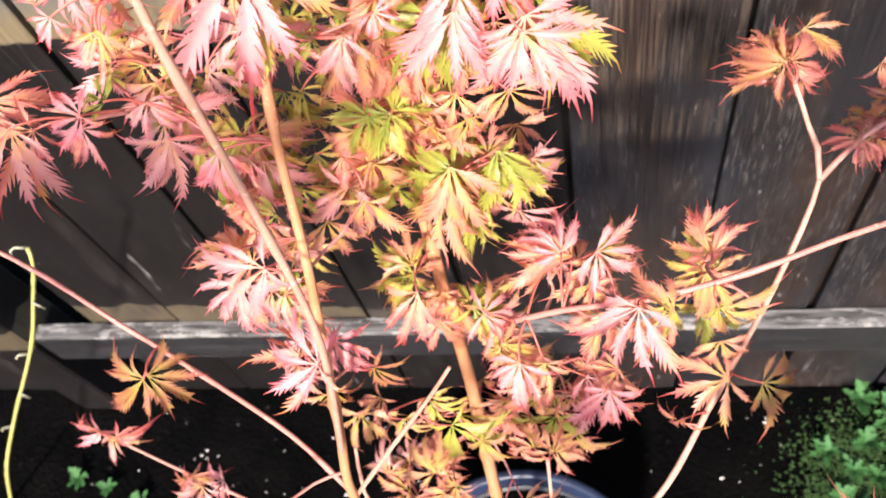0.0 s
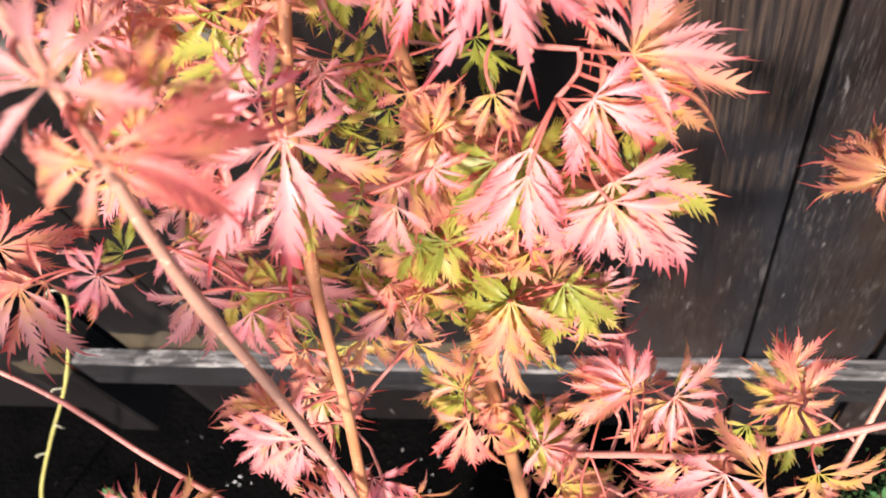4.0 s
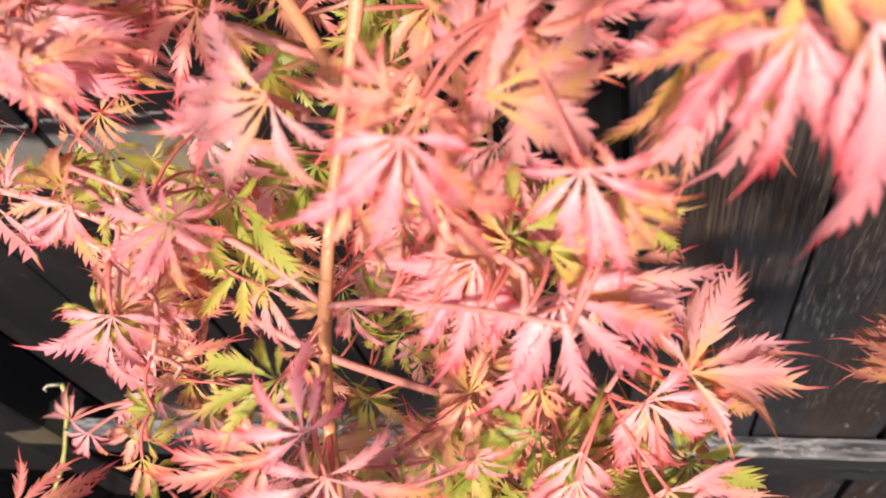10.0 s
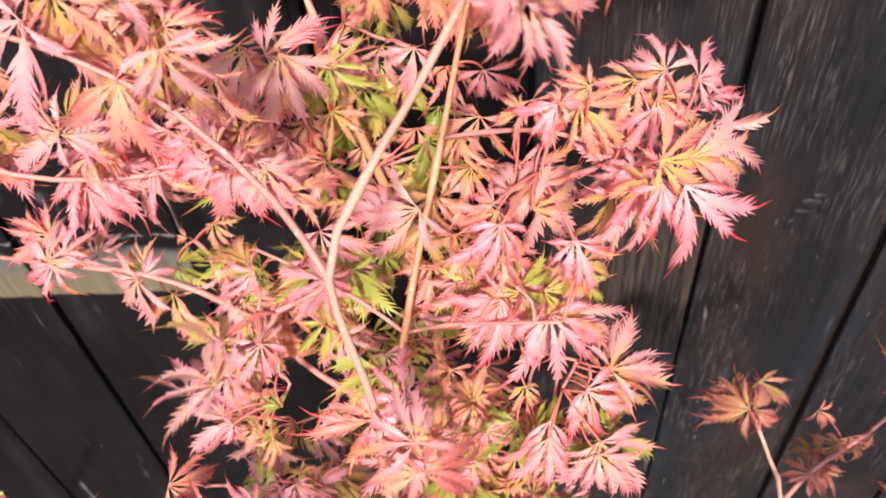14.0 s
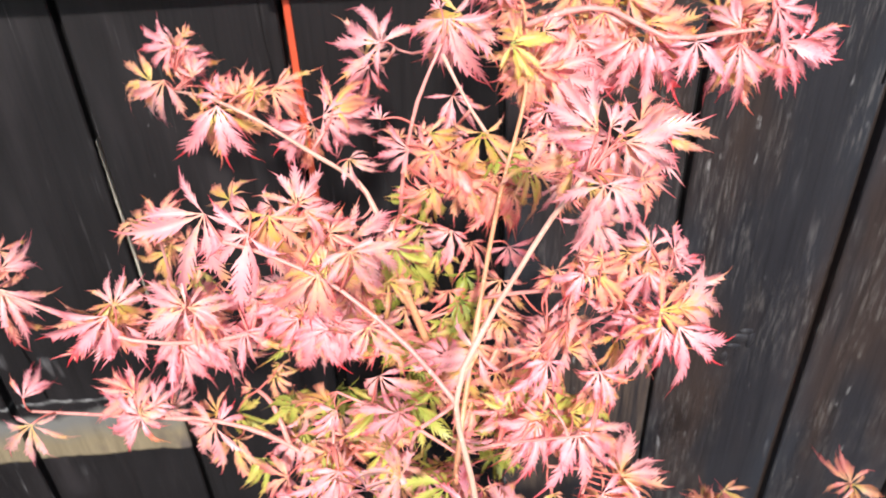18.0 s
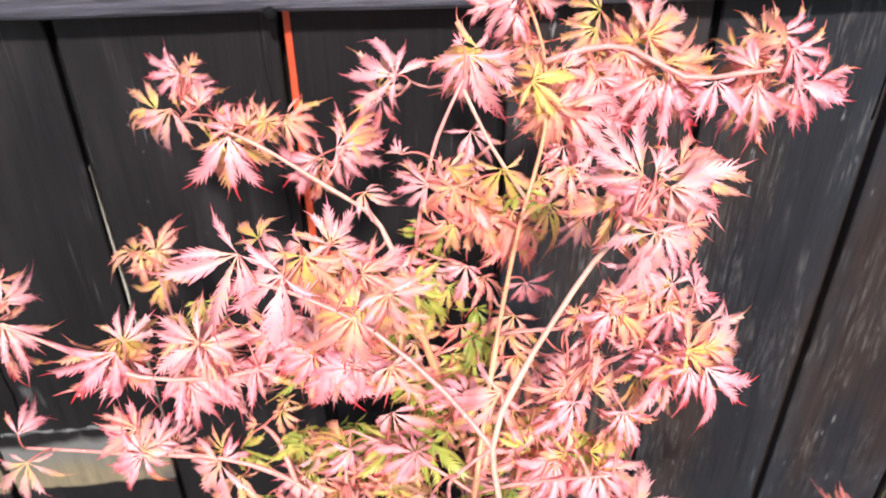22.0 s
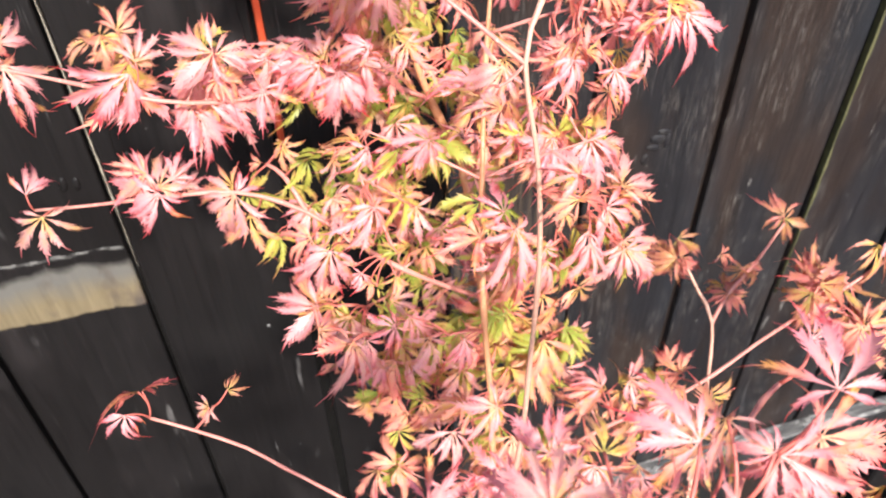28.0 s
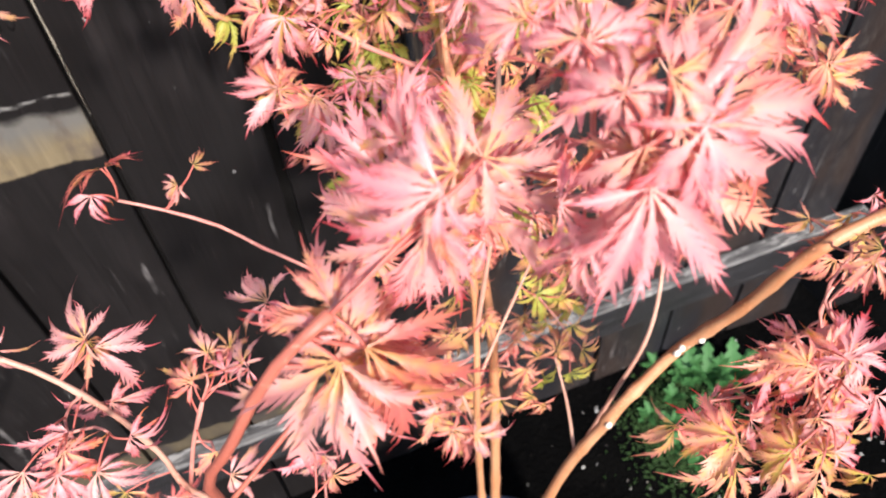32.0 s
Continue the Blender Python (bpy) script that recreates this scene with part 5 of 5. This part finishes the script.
P(-0.004, 0.166, 1.005, 0.78, -0.38, -0.49, 0.16, -0.46, 0.87, 3.1, 1.04, "p")
P(0.012, 0.135, 1.011, -0.47, -0.75, -0.46, -0.23, -0.32, 0.92, 3.6, 0.86, "p")
P(0.059, 0.140, 0.919, -0.97, -0.17, -0.15, -0.03, -0.35, 0.94, 3.2, 1.01, "o", False)
P(0.075, 0.138, 0.919, 0.82, -0.21, -0.53, -0.07, -0.34, 0.94, 3.4, 0.90, "r", False)
P(-0.202, 0.108, 1.008, 0.89, 0.23, -0.39, 0.24, -0.31, 0.92, 2.4, 0.55, "r", False)
P(-0.206, 0.108, 1.004, -0.87, -0.40, -0.29, 0.60, -0.26, 0.75, 2.8, 0.81, "r", False)
P(-0.121, 0.120, 1.079, -0.90, -0.38, -0.21, 0.63, -0.41, 0.66, 2.8, 1.05, "p")
P(-0.091, 0.165, 0.973, -0.44, -0.67, -0.60, -0.01, -0.54, 0.84, 3.8, 0.61, "o")
P(-0.094, 0.178, 0.977, -0.70, 0.67, 0.23, 0.39, -0.39, 0.83, 2.2, 0.62, "o")
P(-0.087, 0.203, 1.062, -0.66, -0.57, -0.50, 0.28, -0.63, 0.72, 2.5, 0.87, "g")
P(-0.085, 0.201, 1.066, 0.41, 0.86, 0.31, 0.14, -0.61, 0.78, 2.4, 0.55, "g")
P(-0.059, 0.157, 0.964, 0.94, 0.17, -0.30, -0.04, -0.48, 0.88, 2.5, 1.15, "p")
P(-0.056, 0.158, 0.960, 0.72, -0.32, -0.61, 0.16, -0.34, 0.93, 2.7, 0.62, "p")
P(-0.041, 0.131, 0.963, -0.40, -0.81, -0.43, 0.02, -0.37, 0.93, 2.6, 0.74, "p")
P(-0.008, 0.146, 0.880, 0.44, -0.65, -0.62, 0.08, -0.21, 0.97, 3.0, 0.79, "p")
P(0.0, 0.13, 0.93, -0.2, -0.8, -0.55, 0.05, -0.5, 0.86, 3.0, 0.85, "p")
P(-0.064, 0.191, 1.038, -0.09, -0.74, -0.66, 0.31, -0.56, 0.77, 3.4, 0.58, "o")
P(-0.047, 0.197, 1.034, 0.63, -0.54, -0.55, 0.01, -0.52, 0.85, 2.3, 0.67, "g")
P(-0.138, 0.130, 0.892, 0.28, -0.72, -0.63, 0.15, -0.40, 0.90, 2.7, 1.13, "o")
P(-0.118, 0.107, 1.022, -0.99, 0.15, 0.03, 0.52, -0.40, 0.75, 3.4, 1.10, "p")
P(-0.117, 0.129, 0.775, -0.45, 0.83, 0.32, 0.01, -0.35, 0.94, 3.4, 1.15, "o")
P(-0.036, 0.139, 0.793, 0.34, 0.90, 0.28, 0.10, -0.23, 0.97, 3.1, 1.15, "o")
P(0.052, 0.191, 0.936, 0.36, -0.76, -0.55, -0.02, -0.49, 0.87, 3.4, 0.74, "o")
P(0.052, 0.195, 0.933, -0.81, 0.51, 0.30, -0.29, -0.44, 0.85, 2.5, 0.60, "g")
P(-0.151, 0.155, 1.111, -0.06, -0.71, -0.70, 0.52, -0.66, 0.54, 2.7, 0.66, "p")
P(-0.171, 0.150, 1.132, -0.95, -0.24, -0.17, 0.33, -0.44, 0.84, 2.0, 1.15, "p")
P(0.192, 0.277, 1.015, 0.55, -0.47, -0.69, -0.44, -0.65, 0.62, 2.6, 0.69, "r", False)
P(0.186, 0.272, 1.024, -0.50, 0.74, 0.44, -0.26, -0.61, 0.75, 2.9, 0.67, "r", False)
P(0.112, 0.152, 1.072, -0.64, -0.24, -0.73, -0.62, -0.39, 0.68, 2.8, 0.88, "r")
P(0.117, 0.153, 1.077, 0.96, -0.24, -0.16, -0.62, -0.44, 0.65, 3.6, 0.62, "r")
P(0.132, 0.136, 1.059, -0.54, -0.38, -0.75, -0.59, -0.32, 0.75, 1.8, 0.62, "r")
P(-0.174, 0.185, 0.943, -0.70, 0.59, 0.42, -0.10, -0.41, 0.91, 2.6, 0.58, "o")
P(-0.173, 0.181, 0.945, 0.69, -0.57, -0.45, 0.12, -0.56, 0.82, 2.9, 0.79, "o")
P(-0.323, 0.160, 1.098, -0.45, -0.5, -0.7, 0.2, -0.4, 0.88, 2.1, 0.85, "p", False)
P(-0.312, 0.162, 1.112, -0.98, 0.1, 0.1, 0.05, 0.66, 0.73, 2.2, 0.55, "d", False)
P(-0.31, 0.162, 1.112, 0.92, 0.25, 0.25, -0.3, 0.6, 0.73, 1.8, 0.55, "d", False)
P(-0.280, 0.162, 1.086, -0.93, 0.05, -0.37, 0.31, -0.63, 0.71, 1.5, 0.73, "p", False)
P(-0.268, 0.165, 1.094, 0.94, 0.14, 0.31, -0.01, -0.56, 0.83, 1.2, 0.81, "r", False)
P(-0.195, 0.215, 1.137, -0.51, -0.45, -0.73, -0.12, -0.73, 0.68, 3.3, 0.80, "p")
P(-0.186, 0.221, 1.142, 0.90, 0.24, 0.37, -0.12, -0.71, 0.69, 2.7, 0.87, "p")
P(-0.146, 0.250, 1.140, 0.44, -0.57, -0.69, -0.13, -0.80, 0.59, 2.8, 0.56, "o")
P(-0.147, 0.250, 1.143, -0.92, 0.39, -0.03, -0.22, -0.68, 0.70, 2.7, 0.79, "o")
P(-0.208, 0.221, 1.087, -0.97, 0.06, -0.24, -0.00, -0.60, 0.80, 3.5, 0.63, "p")
P(-0.185, 0.199, 1.072, -0.56, -0.48, -0.67, -0.00, -0.67, 0.74, 3.6, 0.62, "p")
P(-0.162, 0.213, 1.087, 0.90, -0.39, -0.19, -0.07, -0.68, 0.73, 2.0, 0.62, "p")
P(-0.180, 0.209, 1.065, -0.95, 0.25, -0.20, 0.12, -0.72, 0.68, 2.3, 0.62, "p")
P(-0.189, 0.215, 1.079, -0.41, -0.49, -0.76, 0.06, -0.66, 0.75, 3.1, 0.62, "p")
P(-0.165, 0.199, 1.043, -0.69, -0.28, -0.66, -0.25, -0.71, 0.66, 3.5, 0.62, "o")
P(-0.156, 0.205, 1.033, 0.52, -0.64, -0.57, 0.11, -0.54, 0.84, 2.9, 0.62, "p")
P(-0.152, 0.176, 1.023, 0.11, -0.57, -0.81, -0.01, -0.58, 0.82, 3.0, 0.62, "o")
P(-0.168, 0.191, 1.017, -0.45, -0.45, -0.77, -0.30, -0.48, 0.83, 2.7, 0.62, "o")
P(-0.139, 0.237, 1.084, -0.73, -0.10, -0.67, -0.21, -0.68, 0.70, 1.8, 0.62, "g")
P(-0.172, 0.200, 1.044, -0.86, -0.19, -0.47, -0.01, -0.60, 0.80, 3.0, 0.62, "p")
P(-0.207, -0.088, 1.291, -0.96, 0.13, -0.26, -0.24, -0.78, 0.58, 2.5, 0.72, "p")
P(-0.193, -0.074, 1.281, 0.93, 0.32, 0.17, -0.16, -0.67, 0.73, 2.4, 1.15, "p")
P(-0.230, -0.086, 1.254, 0.19, 0.83, 0.52, 0.10, -0.59, 0.80, 2.6, 0.70, "p")
P(-0.233, -0.089, 1.250, -0.73, -0.36, -0.57, -0.29, -0.47, 0.83, 3.2, 0.82, "p")
P(-0.227, -0.089, 1.252, 0.58, -0.66, -0.49, -0.28, -0.50, 0.82, 3.1, 0.61, "d")
P(-0.170, -0.099, 1.286, -0.09, -0.68, -0.72, -0.15, -0.70, 0.70, 2.7, 0.73, "p")
P(-0.163, -0.094, 1.296, 0.89, -0.39, -0.23, -0.54, -0.49, 0.68, 3.8, 0.77, "p")
P(-0.171, -0.088, 1.301, -0.26, 0.89, 0.37, -0.39, -0.53, 0.75, 1.3, 1.11, "p")
P(-0.177, -0.059, 1.300, -0.58, 0.76, 0.27, -0.33, -0.77, 0.55, 1.5, 0.55, "p")
P(-0.176, -0.060, 1.300, 0.72, -0.58, -0.38, -0.27, -0.84, 0.47, 0.9, 0.65, "p")
P(-0.137, -0.050, 1.296, -0.78, 0.59, 0.23, -0.37, -0.40, 0.83, 2.0, 1.06, "p")
P(-0.121, -0.058, 1.295, 0.56, -0.62, -0.55, -0.67, -0.42, 0.61, 2.6, 0.65, "p")
P(-0.123, -0.058, 1.297, -0.73, 0.66, 0.20, -0.34, -0.60, 0.72, 1.0, 0.67, "p")
P(-0.136, -0.071, 1.298, -0.65, -0.19, -0.74, -0.58, -0.35, 0.73, 1.7, 0.68, "p")
P(-0.341, 0.084, 1.077, -0.84, 0.54, 0.09, 0.15, -0.65, 0.74, 3.2, 1.15, "p")
P(-0.339, 0.083, 1.070, 0.88, -0.34, -0.32, 0.43, -0.68, 0.59, 3.0, 0.57, "p")
P(-0.288, 0.061, 1.064, -0.02, 0.87, 0.50, 0.15, -0.64, 0.76, 1.7, 0.72, "p")
P(-0.300, 0.058, 1.049, -0.83, 0.54, 0.16, -0.04, -0.63, 0.77, 2.0, 0.63, "o")
P(-0.273, 0.050, 1.061, -0.50, 0.83, 0.26, -0.00, -0.64, 0.77, 1.8, 1.15, "p")
P(-0.034, -0.065, 1.081, -0.60, 0.77, 0.22, -0.62, -0.26, 0.74, 2.0, 0.72, "o")
P(-0.018, -0.071, 1.084, 0.77, 0.54, 0.34, -0.59, -0.20, 0.78, 3.1, 1.01, "p")
P(-0.073, -0.076, 1.061, -0.95, 0.14, -0.28, -0.43, -0.19, 0.88, 2.9, 0.77, "o")
P(-0.036, -0.083, 1.064, 0.13, -0.69, -0.72, -0.60, -0.17, 0.78, 2.1, 0.90, "p")
P(-0.054, -0.091, 1.058, -0.81, -0.06, -0.58, -0.41, -0.19, 0.89, 2.3, 0.62, "o")
P(-0.044, -0.101, 1.052, -0.83, -0.25, -0.49, -0.38, -0.37, 0.85, 1.9, 0.62, "o")
P(-0.038, -0.099, 1.062, 0.79, -0.52, -0.32, -0.57, -0.14, 0.81, 1.8, 0.62, "p")
P(-0.013, -0.089, 1.067, -0.65, 0.68, 0.35, -0.47, -0.33, 0.82, 1.5, 0.62, "p")
P(0.008, -0.044, 1.119, -0.82, 0.54, -0.20, -0.57, -0.44, 0.69, 1.2, 0.62, "r")
P(0.006, -0.045, 1.113, -0.44, -0.54, -0.72, -0.65, -0.24, 0.72, 1.9, 0.62, "o")
P(0.134, 0.124, 1.062, -0.27, -0.60, -0.75, -0.51, -0.48, 0.71, 3.4, 0.67, "o")
P(0.130, 0.156, 1.070, -0.95, 0.16, -0.28, -0.66, -0.40, 0.64, 3.0, 0.55, "r")
P(-0.153, 0.131, 0.760, -0.34, 0.84, 0.42, -0.24, -0.41, 0.88, 2.9, 0.62, "p")
P(-0.134, 0.116, 0.758, -0.06, -0.75, -0.66, 0.13, -0.44, 0.89, 3.8, 1.07, "r")
P(-0.256, 0.102, 0.834, -0.51, -0.60, -0.62, 0.22, -0.47, 0.85, 2.5, 0.79, "p")
P(-0.247, -0.013, 1.182, -0.73, 0.67, 0.14, 0.16, -0.55, 0.82, 2.0, 0.68, "p")
P(-0.132, 0.103, 1.291, -0.90, 0.36, 0.24, 0.59, -0.39, 0.71, 2.0, 0.98, "p")
P(-0.044, 0.214, 1.180, 0.44, -0.48, -0.76, -0.27, -0.61, 0.74, 3.2, 0.55, "p")
P(-0.045, 0.215, 1.180, -0.90, 0.34, 0.27, -0.24, -0.62, 0.75, 2.4, 0.69, "p")
P(-0.177, -0.057, 1.299, -0.87, 0.41, -0.27, -0.19, -0.57, 0.80, 1.6, 0.82, "p")
P(-0.177, -0.058, 1.301, 0.79, 0.43, 0.44, -0.49, -0.39, 0.78, 1.6, 0.55, "p")
P(-0.173, -0.074, 1.304, -0.79, 0.61, 0.09, -0.41, -0.36, 0.84, 1.1, 0.82, "p")
P(-0.171, -0.073, 1.302, 1.00, 0.01, 0.06, -0.47, -0.39, 0.79, 2.0, 0.55, "p")
P(-0.202, -0.048, 1.267, -0.07, 0.76, 0.65, -0.24, -0.58, 0.78, 1.8, 1.14, "p")
P(-0.196, -0.059, 1.259, 0.98, -0.04, 0.21, 0.01, -0.53, 0.85, 3.7, 0.62, "p")
P(-0.197, -0.060, 1.260, -0.77, -0.20, -0.61, -0.18, -0.51, 0.84, 3.1, 0.65, "p")
P(-0.169, -0.084, 1.297, 0.61, -0.64, -0.46, -0.43, -0.30, 0.85, 1.3, 0.94, "p")
P(-0.168, -0.082, 1.295, -0.61, 0.75, 0.25, -0.55, -0.42, 0.72, 1.5, 0.55, "p")
P(-0.163, -0.089, 1.303, 0.98, -0.19, -0.04, -0.43, -0.43, 0.79, 2.1, 0.91, "p")
P(-0.160, -0.098, 1.297, 0.21, -0.69, -0.69, -0.21, -0.32, 0.92, 2.2, 1.10, "p")
P(-0.209, -0.078, 1.272, 0.54, 0.70, 0.47, -0.26, -0.34, 0.90, 2.7, 1.15, "p")
P(-0.165, -0.092, 1.275, -0.35, -0.49, -0.80, -0.20, -0.44, 0.87, 2.1, 0.72, "p")
P(-0.195, 0.146, 1.133, 0.08, -0.83, -0.55, 0.66, -0.55, 0.51, 3.2, 0.55, "p")
P(-0.182, 0.180, 1.148, -0.61, -0.59, -0.53, 0.37, -0.69, 0.62, 1.3, 0.75, "p")
P(-0.186, 0.182, 1.152, -0.39, 0.81, 0.44, 0.49, -0.67, 0.56, 1.1, 0.62, "p")
P(-0.174, 0.184, 1.131, 0.69, 0.70, 0.19, 0.40, -0.73, 0.55, 1.2, 1.15, "g")
P(-0.159, 0.167, 1.118, 0.35, -0.73, -0.58, 0.31, -0.58, 0.75, 1.7, 0.90, "p")
P(-0.132, 0.150, 1.109, -0.13, -0.73, -0.67, 0.25, -0.47, 0.85, 2.1, 0.55, "p")
P(-0.104, 0.158, 1.155, -0.68, -0.68, -0.27, 0.29, -0.71, 0.65, 2.2, 0.83, "p")
P(-0.102, 0.161, 1.155, 0.68, -0.28, -0.68, 0.57, -0.58, 0.58, 1.8, 0.62, "p")
P(-0.046, 0.175, 1.139, -0.11, -0.81, -0.58, 0.24, -0.61, 0.76, 2.6, 0.55, "p")
P(-0.025, 0.170, 1.133, 0.36, -0.63, -0.69, 0.15, -0.69, 0.71, 2.7, 0.66, "p")
P(-0.079, 0.163, 1.144, -0.15, -0.70, -0.70, 0.18, -0.83, 0.53, 1.8, 0.55, "p")
P(-0.091, 0.114, 1.244, -0.41, 0.74, 0.54, 0.46, -0.57, 0.69, 2.2, 1.15, "p")
P(-0.090, 0.111, 1.233, 0.96, 0.26, -0.11, 0.55, -0.39, 0.74, 2.3, 0.55, "d")
P(-0.091, 0.111, 1.232, -0.95, -0.30, -0.03, 0.69, -0.41, 0.59, 1.6, 0.55, "o")
P(-0.100, -0.048, 1.299, 0.35, 0.72, 0.35, -0.35, -0.55, 0.75, 2.4, 1.0, "p")

# the dense middle of the crown, behind the outer leaves
_axis = [p for b in (stem_b, stem_c, branch_mid, branch_high) for p in AXIS[b.name] if 0.93 < p.z < 1.34 and p.x > -0.24]
for _ in range(150):
    q = ROLL.choice(_axis)
    low = q.z < 1.2
    leaf(q.x + ROLL.uniform(-0.045, 0.05), max(q.y, 0.2) + ROLL.uniform(0.0, 0.05), q.z + ROLL.uniform(-0.015, 0.03), ROLL.uniform(2.6, 3.5), ROLL.uniform(-65, 65), ROLL.choice(("o", "g", "g", "p") if low else ("o", "p", "p", "g")), ROLL.uniform(0, 30))
grow_leaves(maple)

# ---- small growth ----
weed_stem = thing("weed_stalk", "thin yellow-green bare weed stalk with dried seed husks", "weed")
_path = spline([(-1.235, 0.31, -0.21), (-1.1, 0.33, 0.0), (-0.95, 0.36, 0.2), (-0.777, 0.385, 0.418), (-0.69, 0.4, 0.545), (-0.637, 0.4, 0.622), (-0.634, 0.41, 0.642)], 0.02)
part("stalk", tube(_path, 0.0038, 0.0022, 7, 0.06), STEM_YELLOW, weed_stem, "", True)
for _k, _i in enumerate(range(22, len(_path), 7)):
    q = _path[_i]
    s = 1 if _k % 2 else -1
    part("husk", tube([q, q + Vector((0.008 * s, -0.006, 0.01)), q + Vector((0.015 * s, -0.008, 0.006)), q + Vector((0.018 * s, -0.008, -0.003))], 0.0018, 0.0008, 5), DRY, weed_stem, "dry curled husk", True)


def lobed_leaf(rnd, length):
    """A flat weed leaf cut into paired rounded lobes along its rib, along +y."""
    bm = bmesh.new()
    n = 7
    mid = [bm.verts.new((0, length * i / n, 0.12 * length * math.sin(2.2 * i / n))) for i in range(n + 1)]
    for s in (-1, 1):
        rim = []
        for i in range(n + 1):
            w = length * (0.05 + 0.2 * math.sin(math.pi * min(1, (i + 0.4) / n)) * (1.0 if i % 2 else 0.32)) if i < n else 0.0
            rim.append(bm.verts.new((s * w, length * (i / n + 0.05), 0.12 * length * math.sin(2.2 * i / n) + w * 0.35 * rnd.uniform(0.3, 1))) if i < n else mid[n])
        for i in range(n):
            f = [mid[i], mid[i + 1], rim[i + 1], rim[i]] if i < n - 1 else [mid[i], mid[n], rim[i]]
            bm.faces.new(f if s > 0 else f[::-1])
    return bm


WEED_LEAF = []
for _k in range(4):
    _bm = lobed_leaf(random.Random(60 + _k), 1.0)
    _me = bpy.data.meshes.new("leaf")
    _bm.to_mesh(_me)
    _bm.free()
    _me.materials.append(WEED)
    WEED_LEAF.append(_me)


def weed(x, y, size, count, seed, label):
    rnd = random.Random(seed)
    w = thing("weed", label, "weed", "weeds on the soil")
    w.location = (x, y, GZ + ground_height(x, y))
    for k in range(count):
        a = 2.4 * k + rnd.uniform(-0.3, 0.3)
        ob = new("leaf", rnd.choice(WEED_LEAF))
        ob.parent = w
        lift = rnd.uniform(0.15, 0.8)
        ob.matrix_basis = frame_to((0, 0, 0.004 + 0.02 * lift), (math.cos(a), math.sin(a), lift), (0, 0, 1), size * rnd.uniform(0.6, 1.1))
    return w


for _k, (x, y) in enumerate(((0.44, 0.40), (0.48, 0.39), (0.41, 0.35), (0.45, 0.33), (0.50, 0.35), (0.40, 0.43), (0.47, 0.45), (0.52, 0.41))):
    weed(x, y, 0.034, 14, 4 + _k, "low green weed seedling on the dark soil")
for _k, (x, y) in enumerate(((-1.0, 0.34), (-0.92, 0.31), (-1.08, 0.36))):
    weed(x, y, 0.03, 10, 20 + _k, "low green weed seedling on the dark soil")
for _k, (x, y, size) in enumerate(((0.57, 0.47, 0.085), (0.62, 0.45, 0.075), (0.53, 0.49, 0.06), (0.44, 0.3, 0.05))):
    weed(x, y, size, 14, 40 + _k, "feathery blue-green weed rosette growing by the fence foot")
weed(0.475, 0.53, 0.045, 8, 30, "pale blue-green lobed weed rosette by the fence foot")

# moss and seedlings between the weeds: many tiny upright leaves
_rnd = random.Random(21)
_verts, _faces = [], []
for _i in range(5200):
    cx, cy, rr = _rnd.choice(((0.44, 0.38, 0.05), (0.48, 0.42, 0.05), (0.43, 0.34, 0.05), (0.5, 0.36, 0.06)))
    x, y = cx + _rnd.gauss(0, rr), min(0.53, cy + _rnd.gauss(0, rr))
    a, r = _rnd.uniform(0, 6.28), _rnd.uniform(0.0015, 0.005)
    z = GZ + ground_height(x, y) + 0.004 + _rnd.random() ** 2 * 0.016
    c, d, k = r * math.cos(a), r * math.sin(a), len(_verts)
    _verts += [(x, y, z), (x + c - d * 0.5, y + d + c * 0.5, z + r * 0.3), (x + c * 2.1, y + d * 2.1, z - r * 0.1), (x + c + d * 0.5, y + d - c * 0.5, z + r * 0.3)]
    _faces.append((k, k + 1, k + 2, k + 3))
_me = bpy.data.meshes.new("moss")
_me.from_pydata(_verts, [], _faces)
tagged(ob_of("moss", _me, MOSS), "tiny green moss and seedling leaves on the soil", "moss", kind="stuff")

# swollen white buds on the stout branch
for x, y, z in ((0.036, 0.0735, 0.839), (0.04, 0.074, 0.8435), (0.045, 0.073, 0.848), (0.05, 0.067, 0.86), (-0.022, 0.066, 0.77)):
    _bm = bmesh.new()
    bmesh.ops.create_icosphere(_bm, subdivisions=2, radius=0.0032, matrix=Matrix.Translation((x, y, z)) @ Matrix.Diagonal((1, 0.8, 1.2, 1)))
    part("bud", _bm, BUD, branch_orange, "pale swollen bud", True)
